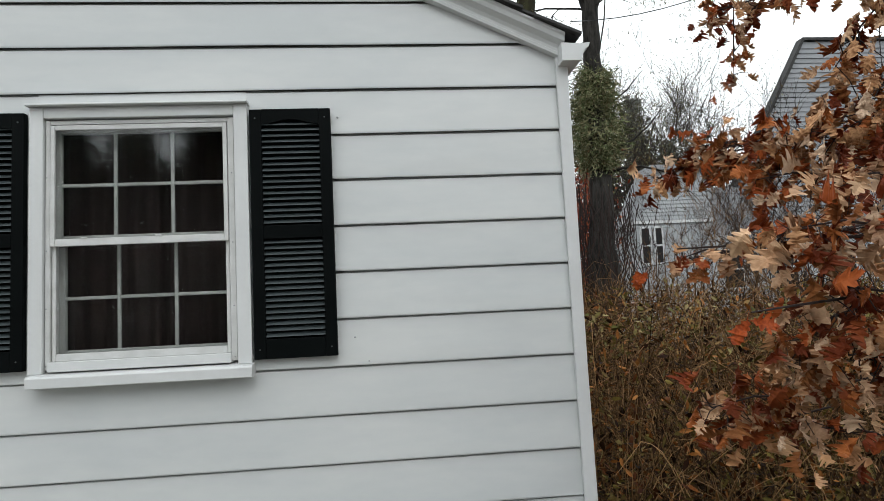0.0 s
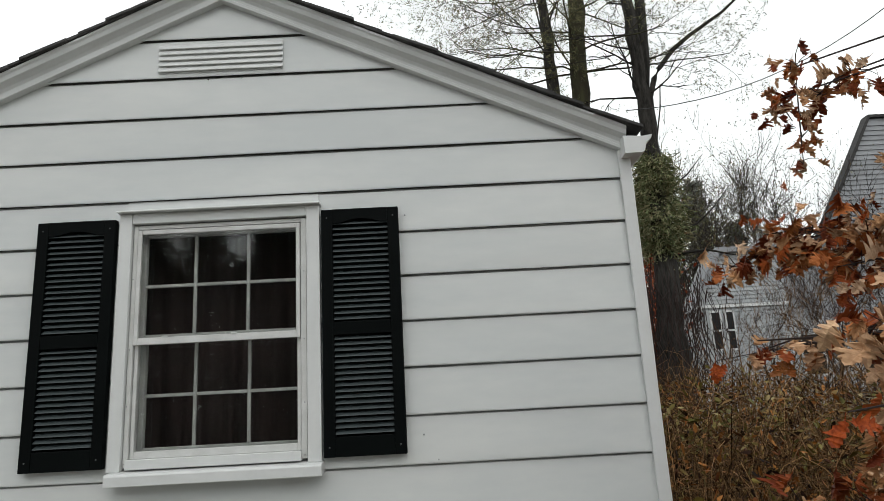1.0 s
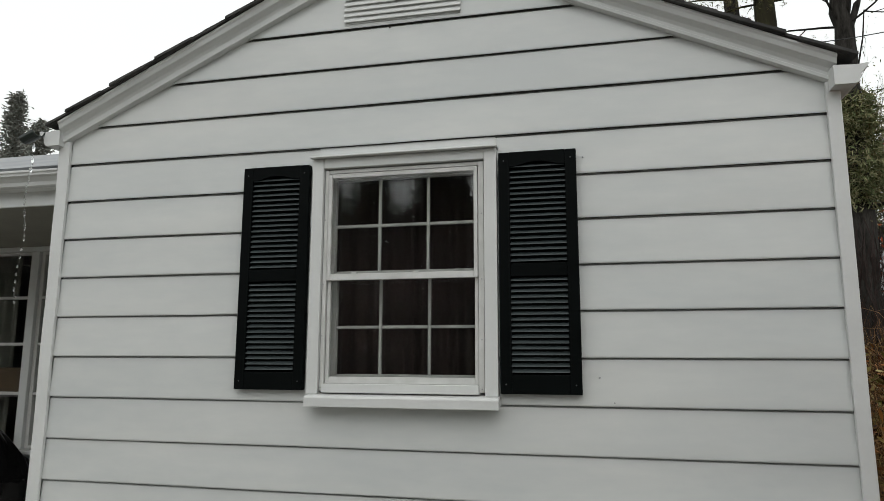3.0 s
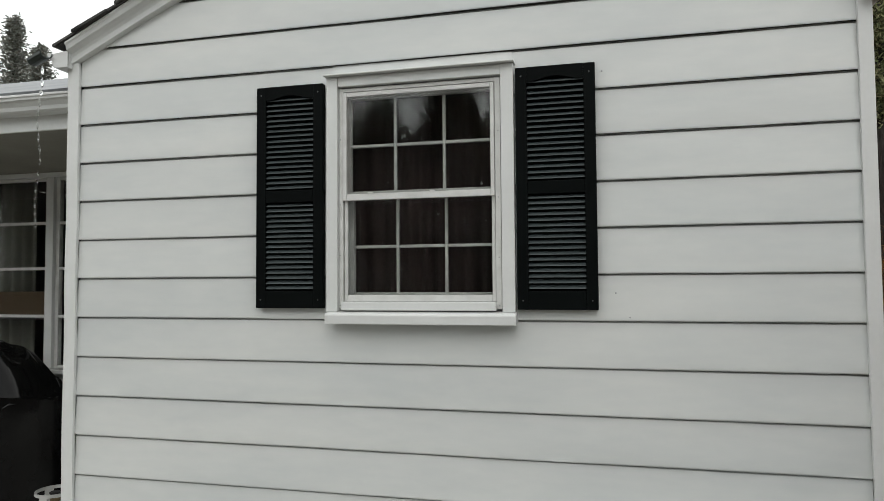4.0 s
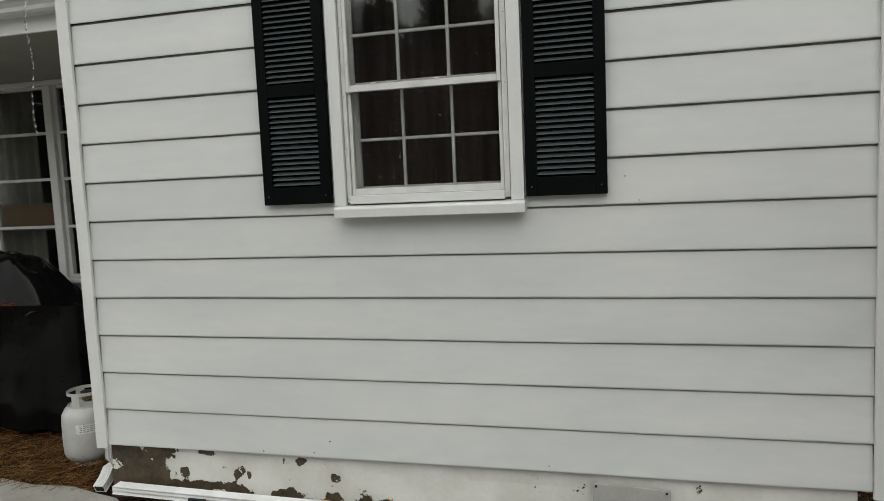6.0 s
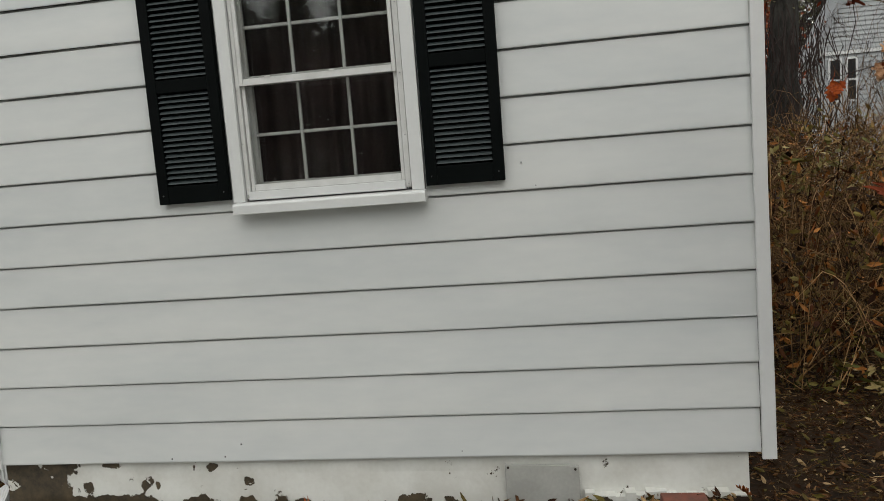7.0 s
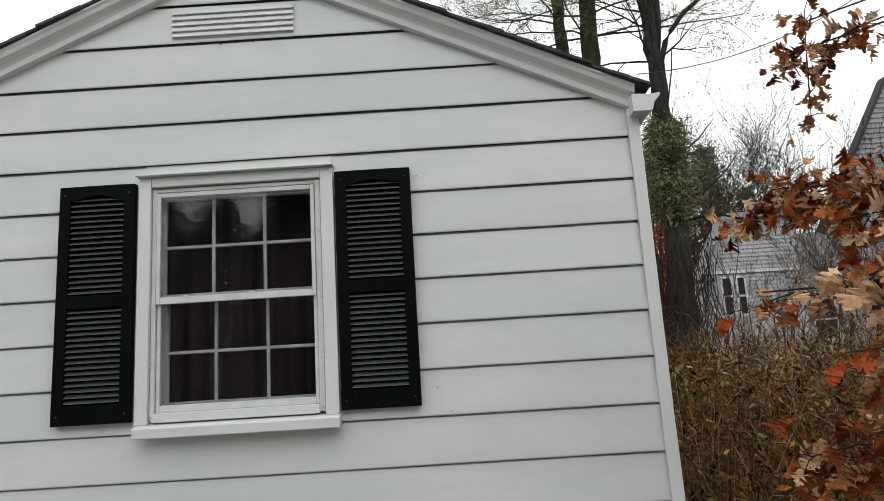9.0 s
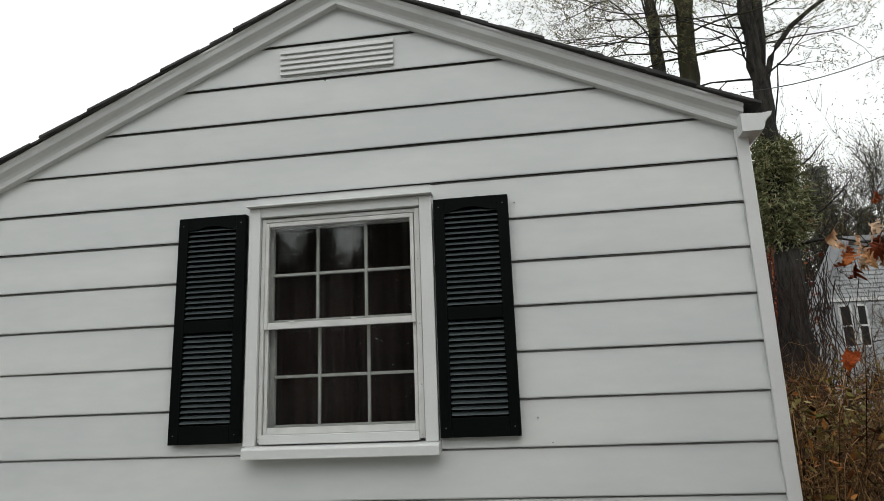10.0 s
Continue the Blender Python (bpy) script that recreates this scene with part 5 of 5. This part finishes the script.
def thicket_top(x, y):
    return 0.55 + 0.95 * min(1, max(0, (y - 0.6 + 0.25 * (x - 2)) / 3.0)) + 0.2 * noise.noise((x * 0.9, y * 0.9, 5))


paths = []
for i in range(1500):
    x, y = rng.uniform(2.0, 9.5), rng.uniform(1.4, 8.5)
    if x < 2.3 and y < 4.5:
        continue
    h = thicket_top(x, y) * rng.uniform(0.5, 1.25)
    a, ln = rng.uniform(0, 2 * math.pi), rng.uniform(0.4, 1.3)
    g0 = ground_z(x, y)
    r = rng.uniform(0.002, 0.006)
    path = []
    for k in range(8):
        t = k / 7
        path.append((x + ln * t * math.cos(a) + rng.normal(0, 0.015), y + ln * t * math.sin(a) + rng.normal(0, 0.015), max(g0, g0 + h * math.sin(min(1.0, t * 1.25) * 2.2) * 1.1 + rng.normal(0, 0.015)), r * (1 - 0.7 * t)))
    paths.append(path)
for i in range(7500):
    x, y = rng.uniform(2.1, 8.5), rng.uniform(1.2, 7.0)
    z = ground_z(x, y) + thicket_top(x, y) * rng.uniform(0.1, 1.1)
    d = rng.normal(0, 1, 3) * (1, 1, 0.7)
    d *= rng.uniform(0.2, 0.9) / np.linalg.norm(d)
    paths.append([(x, y, z, 0.003), (x + d[0] * 0.5, y + d[1] * 0.5, z + d[2] * 0.5 + 0.03, 0.0025), (x + d[0], y + d[1], max(0.1, z + d[2]), 0.001)])
V, F = tubes(paths, 3)
tagged(raw("bramble_thicket", V, F, TWIG), "tangled thicket of bare brown brambles and twigs", "brambles", kind="stuff")
n = 22000
x, y = rng.uniform(2.1, 9.0, n), 1.3 + 6.7 * rng.uniform(0, 1, n) ** 1.4
z = np.array([ground_z(a, b) + thicket_top(a, b) * c for a, b, c in zip(x, y, rng.uniform(0.05, 1.15, n))])
keep = ~((x < 2.35) & (y < 4.5))
V, F = blades(np.c_[x, y, z][keep], rng.normal(size=(n, 3))[keep] - (0, 0, 0.7), rng.uniform(0.03, 0.10, n)[keep], rng=rng)
tagged(raw("thicket_leaves", V, F, BUSHLEAF), "withered brown and olive leaves in the thicket", "foliage", kind="stuff")
n = 300
P, D, S = [], [], []
for c in range(70):
    cx, cy = rng.uniform(2.5, 5.6), rng.uniform(2.4, 4.8)
    cz = ground_z(cx, cy) + thicket_top(cx, cy) * rng.uniform(0.7, 1.15)
    for k in range(13):
        P.append((cx + rng.normal(0, 0.09), cy + rng.normal(0, 0.08), cz + rng.normal(0, 0.07)))
        D.append(rng.normal(size=3) * (1, 1, 0.5) + (0, 0, -0.3))
        S.append(rng.uniform(0.06, 0.11))
V, F = blades(np.array(P), D, S, rng=rng)
tagged(raw("pale_leaves", V, F, YELLOWLEAF), "yellow-green narrow leaves on the brambles", "foliage", kind="stuff")

# long dry stems that arch through the thicket
paths = []
for i in range(620):
    x, y = rng.uniform(2.2, 7.0), rng.uniform(1.2, 6.0)
    if x < 2.45 and y < 4.5:
        continue
    a, ln, h = rng.uniform(0, 2 * math.pi), rng.uniform(0.5, 1.7), thicket_top(x, y) * rng.uniform(0.5, 1.35)
    g0, r, bend = ground_z(x, y), rng.uniform(0.0022, 0.0045), rng.uniform(1.4, 2.6)
    paths.append([(max(2.2, x + ln * k / 8 * math.cos(a)), max(0.6, y + ln * k / 8 * math.sin(a)), max(g0 + 0.02, g0 + h * math.sin(k / 8 * bend)) + rng.normal(0, 0.008), r * (1 - 0.08 * k)) for k in range(9)])
V, F = tubes(paths, 3)
tagged(raw("dry_stems", V, F, PALESTEM), "long straw-coloured stems arching through the brambles", "dry stems", kind="stuff")
# low green weeds at the edge of the thicket
P, D, S = [], [], []
for c in range(60):
    cx, cy = rng.uniform(3.3, 5.6), rng.uniform(1.0, 3.4)
    if rng.uniform() < 0.35:
        cx, cy = rng.uniform(2.6, 3.6), rng.uniform(0.6, 1.4)
    for k in range(16):
        P.append((cx + rng.normal(0, 0.10), cy + rng.normal(0, 0.10), ground_z(cx, cy) + rng.uniform(0.02, 0.26)))
        D.append(rng.normal(size=3) * (1, 1, 0.4))
        S.append(rng.uniform(0.05, 0.10))
V, F = blades(np.array(P), D, S, rng=rng)
tagged(raw("green_weeds", V, F, WEED), "low yellow-green weeds at the edge of the thicket", "weeds", kind="stuff")

# ---- litter on the ground ----
n = 52000
x, y = rng.uniform(1.85, 6.5, n), rng.uniform(-1.2, 4.4, n)
z = np.array([ground_z(a, b) for a, b in zip(x, y)]) + rng.uniform(0.003, 0.03, n)
D = np.c_[rng.normal(size=(n, 2)), rng.normal(0, 0.28, n)]
V, F = blades(np.c_[x, y, z], D, 0.014 + 0.046 * rng.uniform(0, 1, n) ** 2.6, curl=0.45, rng=rng)
tagged(raw("leaf_litter", V, F, LITTER), "wet fallen leaves matted on the soil", "leaf litter", kind="stuff")
n = 16000
x, y = rng.uniform(1.8, 6.0, n), rng.uniform(-1.2, 4.0, n)
z = np.array([ground_z(a, b) for a, b in zip(x, y)]) + rng.uniform(0.004, 0.03, n)
V, F = blades(np.c_[x, y, z], np.c_[rng.normal(size=(n, 2)), rng.normal(0, 0.15, n)], rng.uniform(0.05, 0.12, n), shape=[(0, 0.010), (1, 0.006), (1, -0.006), (0, -0.010)], curl=0.1, rng=rng)
tagged(raw("needle_litter", V, F, STRAW), "brown pine needles scattered on the soil", "pine straw", kind="stuff")
n = 11000
x, y = rng.uniform(-4.5, -1.75, n), 0.02 + np.abs(rng.normal(0, 0.55, n))
keep = (y < 1.39) & ~((x > -1.93) & (y > 0.03))
z = np.array([ground_z(a, b) for a, b in zip(x, y)]) + rng.uniform(0.004, 0.045, n)
V, F = blades(np.c_[x, y, z][keep], np.c_[rng.normal(size=(n, 2)), rng.normal(0, 0.2, n)][keep], rng.uniform(0.06, 0.13, n)[keep], shape=[(0, 0.014), (1, 0.008), (1, -0.008), (0, -0.014)], curl=0.12, rng=rng)
tagged(raw("pine_straw", V, F, STRAW), "orange-brown pine straw on the ground beside the slab", "pine straw", kind="stuff")
n = 5000
x, y = rng.uniform(-1.6, 5.0, n), -0.02 - 4.5 * rng.uniform(0, 1, n) ** 1.3
y = np.where(x < 1.75, -0.02 - 0.5 * rng.uniform(0, 1, n), y)
z = np.array([ground_z(a, b) for a, b in zip(x, y)]) + rng.uniform(0.004, 0.03, n)
V, F = blades(np.c_[x, y, z], np.c_[rng.normal(size=(n, 2)), rng.normal(0, 0.3, n)], rng.uniform(0.025, 0.07, n), curl=0.3, rng=rng)
tagged(raw("wall_foot_litter", V, F, LITTER), "dead leaves scattered on the soil by the foundation", "leaf litter", kind="stuff")
n = 500
P, D, S = [], [], []
for c in range(26):
    cx, cy = rng.uniform(2.2, 4.5), rng.uniform(-0.2, 2.6)
    for k in range(12):
        P.append((cx + rng.normal(0, 0.05), cy + rng.normal(0, 0.05), ground_z(cx, cy)))
        D.append((rng.normal(0, 0.5), rng.normal(0, 0.5), 1))
        S.append(rng.uniform(0.06, 0.16))
V, F = blades(np.array(P), D, S, shape=[(0, 0.04), (0.5, 0.035), (1, 0), (0.5, -0.035), (0, -0.04), (0, 0)], rng=rng)
tagged(raw("grass_tufts", V, F, GRASS), "thin tufts of grass in the leaf litter", "grass", kind="stuff")


# ---- young oak with dry leaves ----
def oak_leaf(seed, material, crumple=1.0):
    rng = np.random.default_rng(seed)
    half = [(0.0, 0.012), (0.12, 0.03), (0.20, 0.20), (0.25, 0.17), (0.28, 0.13), (0.36, 0.33), (0.42, 0.39), (0.44, 0.31), (0.47, 0.17), (0.56, 0.40), (0.64, 0.44), (0.65, 0.33), (0.67, 0.18), (0.78, 0.29), (0.83, 0.28), (0.82, 0.16), (0.92, 0.13), (1.0, 0.0)]
    fold, curl, tw = rng.uniform(0.2, 1.6) * crumple, rng.uniform(-0.9, 1.1) * crumple, rng.uniform(-1.2, 1.2) * crumple
    V, F = [], []
    mid = [(a, 0.0) for a, _ in half]
    stem = [(-0.22, 0.0)]

    def lift(a, b):
        z = fold * abs(b) ** 1.3 + curl * (a - 0.4) ** 2 + tw * a * b + 0.20 * noise.noise((a * 4 + seed, b * 5, 0.5))
        return (a, b * (1 - 0.33 * min(1.3, fold)), z)
    for a, b in mid:
        V.append(lift(a, b))
    n = len(half)
    for s in (1, -1):
        o = len(V)
        for a, b in half:
            V.append(lift(a + rng.normal(0, 0.012), s * b * rng.uniform(0.85, 1.12)))
        for i in range(n - 1):
            q = (i, i + 1, o + i + 1, o + i)
            F.append(q if s > 0 else q[::-1])
    o = len(V)
    V += [(0, 0.008, 0), (0, -0.008, 0), (-0.25, -0.006, 0.03), (-0.25, 0.006, 0.03)]
    F.append((o, o + 1, o + 2, o + 3))
    me = bpy.data.meshes.new("leaf")
    me.from_pydata(V, [], F)
    me.shade_smooth()
    me.materials.append(material)
    return me


oak = thing("oak_tree", "young oak with withered tan and russet leaves on its branches", "tree")
LEAVES = [oak_leaf(i, OAKLEAF, 1.0) for i in range(14)]
ORANGE = [oak_leaf(40 + i, ORANGELEAF, 0.3) for i in range(2)]
rng = np.random.default_rng(90)
V, F = tubes([[(4.7, -0.7, 0.0, 0.10), (4.68, -0.72, 1.2, 0.085), (4.6, -0.7, 2.4, 0.07), (4.5, -0.65, 4.2, 0.04)]], 12)
raw("trunk", V, F, BARK, oak, smooth=True)
twigs, joined_v, joined_f, placed = [], [], [], [0]


def put_leaf(p, d, size, meshes=None):
    me = (meshes or LEAVES)[rng.integers(0, len(meshes or LEAVES))]
    q = Vector(d).to_track_quat("X", "Z").to_matrix().to_4x4()
    m = Matrix.Translation(Vector(p)) @ q @ Matrix.Rotation(rng.uniform(0, 2 * math.pi), 4, "X") @ Matrix.Diagonal((size, size, size, 1))
    if placed[0] < 295 or meshes:
        ob = new("leaf", me)
        ob.parent = oak
        ob.matrix_local = m
        placed[0] += 1
    else:
        o = len(joined_v)
        joined_v.extend((m @ v.co)[:] for v in me.vertices)
        joined_f.extend(tuple(o + i for i in f5.vertices) for f5 in me.polygons)


def spray(a, b, radius, count, size):
    """A twig from a to b with a tuft of leaves round it, on a bough from the trunk."""
    a, b = np.array(a), np.array(b)
    root = np.array((4.55, -0.7, min(4.0, max(0.9, a[2] + 0.25))))
    bow = (root + a) / 2 + (0, 0, 0.12)
    twigs = []
    twigs.append([(*root, 0.010), (*((root + bow) / 2 + (0, 0, 0.05)), 0.008), (*bow, 0.006), (*((bow + a) / 2 + (0, 0, -0.02)), 0.005), (*a, 0.004), (*((a + b) / 2 + (0, 0, 0.02)), 0.004), (*b, 0.002)])
    for i in range(int(count * 2.6)):
        t = rng.uniform(-0.15, 1.05)
        p = a + t * (b - a) + rng.normal(0, radius * 0.55, 3)
        d = rng.normal(0, 0.7, 3) + (b - a) / (np.linalg.norm(b - a) + 1e-6) * 0.4 + (0, 0, -1.15)
        put_leaf(p, d, size * rng.uniform(0.5, 0.95))
        if i % 3 == 0:
            c = a + min(1, max(0, t)) * (b - a)
            twigs.append([(*c, 0.0025), (*((c + p) / 2 + rng.normal(0, 0.01, 3)), 0.002), (*p, 0.0012)])
    V, F = tubes(twigs, 5)
    raw("branch", V, F, DARKTWIG, oak)


spray((2.66, -0.18, 3.16), (2.64, -0.14, 2.71), 0.08, 15, 0.105)
spray((2.55, -0.16, 3.01), (2.62, -0.15, 2.91), 0.06, 6, 0.105)
spray((2.91, -0.20, 3.12), (2.73, -0.17, 3.01), 0.08, 12, 0.115)
spray((3.05, -0.60, 2.90), (2.96, -0.36, 2.67), 0.12, 26, 0.120)
spray((2.98, -0.66, 2.54), (2.90, -0.54, 2.42), 0.12, 20, 0.125)
spray((2.91, -0.63, 2.36), (2.65, -0.40, 2.32), 0.13, 40, 0.125)
spray((2.69, -0.41, 2.34), (2.40, -0.18, 2.39), 0.11, 36, 0.115)
spray((2.47, -0.19, 2.34), (2.27, -0.06, 2.27), 0.07, 18, 0.110)
spray((2.73, -0.60, 2.17), (2.55, -0.38, 2.20), 0.10, 18, 0.120)
spray((2.73, -0.90, 2.12), (2.61, -0.78, 2.09), 0.12, 16, 0.130)
spray((2.47, -1.16, 1.91), (2.28, -1.04, 1.93), 0.10, 18, 0.130)
spray((2.31, -1.04, 1.90), (2.22, -0.93, 1.90), 0.07, 8, 0.120)
spray((2.39, -0.44, 1.91), (2.24, -0.33, 1.90), 0.05, 7, 0.120)
spray((2.50, -1.14, 1.72), (2.35, -0.93, 1.73), 0.12, 18, 0.130)
spray((2.44, -0.93, 1.66), (2.35, -0.81, 1.51), 0.12, 20, 0.120)
spray((2.65, -0.93, 1.51), (2.45, -0.71, 1.50), 0.15, 34, 0.120)
spray((2.45, -0.70, 1.38), (2.19, -0.57, 1.34), 0.11, 24, 0.115)
spray((2.71, -0.82, 1.24), (2.44, -0.69, 1.27), 0.14, 16, 0.120)
spray((2.30, -0.58, 1.26), (2.16, -0.56, 1.24), 0.06, 8, 0.110)
put_leaf((1.98, -1.23, 1.68), (-0.35, 0.05, -0.8), 0.085, ORANGE)
put_leaf((1.98, -1.24, 1.67), (0.9, 0.1, -0.25), 0.080, ORANGE)
put_leaf((2.18, -0.01, 1.88), (-0.1, 0.1, -1), 0.10, ORANGE)
put_leaf((2.22, -0.02, 1.87), (-0.6, 0.1, -0.9), 0.08, ORANGE)
twigs.append([(2.75, -0.75, 1.92, 0.007), (2.45, -1.10, 1.893, 0.006), (2.3, -0.7, 1.912, 0.005), (2.18, -0.42, 1.93, 0.003)])
twigs.append([(2.55, -0.95, 1.72, 0.005), (2.2, -1.1, 1.70, 0.004), (1.99, -1.23, 1.69, 0.002)])
twigs.append([(2.40, -0.44, 1.91, 0.003), (2.3, -0.2, 1.90, 0.002), (2.18, -0.01, 1.88, 0.0015)])
V, F = tubes(twigs, 5)
raw("branch", V, F, DARKTWIG, oak)
if joined_v:
    tagged(raw("more_leaves", joined_v, joined_f, OAKJOINED, oak), kind="stuff")

# a few oak leaves caught on the pipe and by the wall
for i in range(18):
    lx, ly = (rng.uniform(-0.6, 0.2), rng.uniform(-0.07, -0.03)) if i < 5 else (rng.uniform(-1.7, 1.85), rng.uniform(-0.5, -0.06))
    lz = ground_z(lx, ly) + 0.03 if i >= 5 else 0.098
    ob = tagged(new("fallen_leaf", LEAVES[i % 9]), "curled russet oak leaf lying by the foundation", "leaf", group="fallen oak leaves")
    ob.matrix_basis = pose(lx, ly, lz, rng.uniform(-25, 25), rng.uniform(-25, 25), rng.uniform(0, 360)) @ Matrix.Diagonal((0.08, 0.08, 0.08, 1))
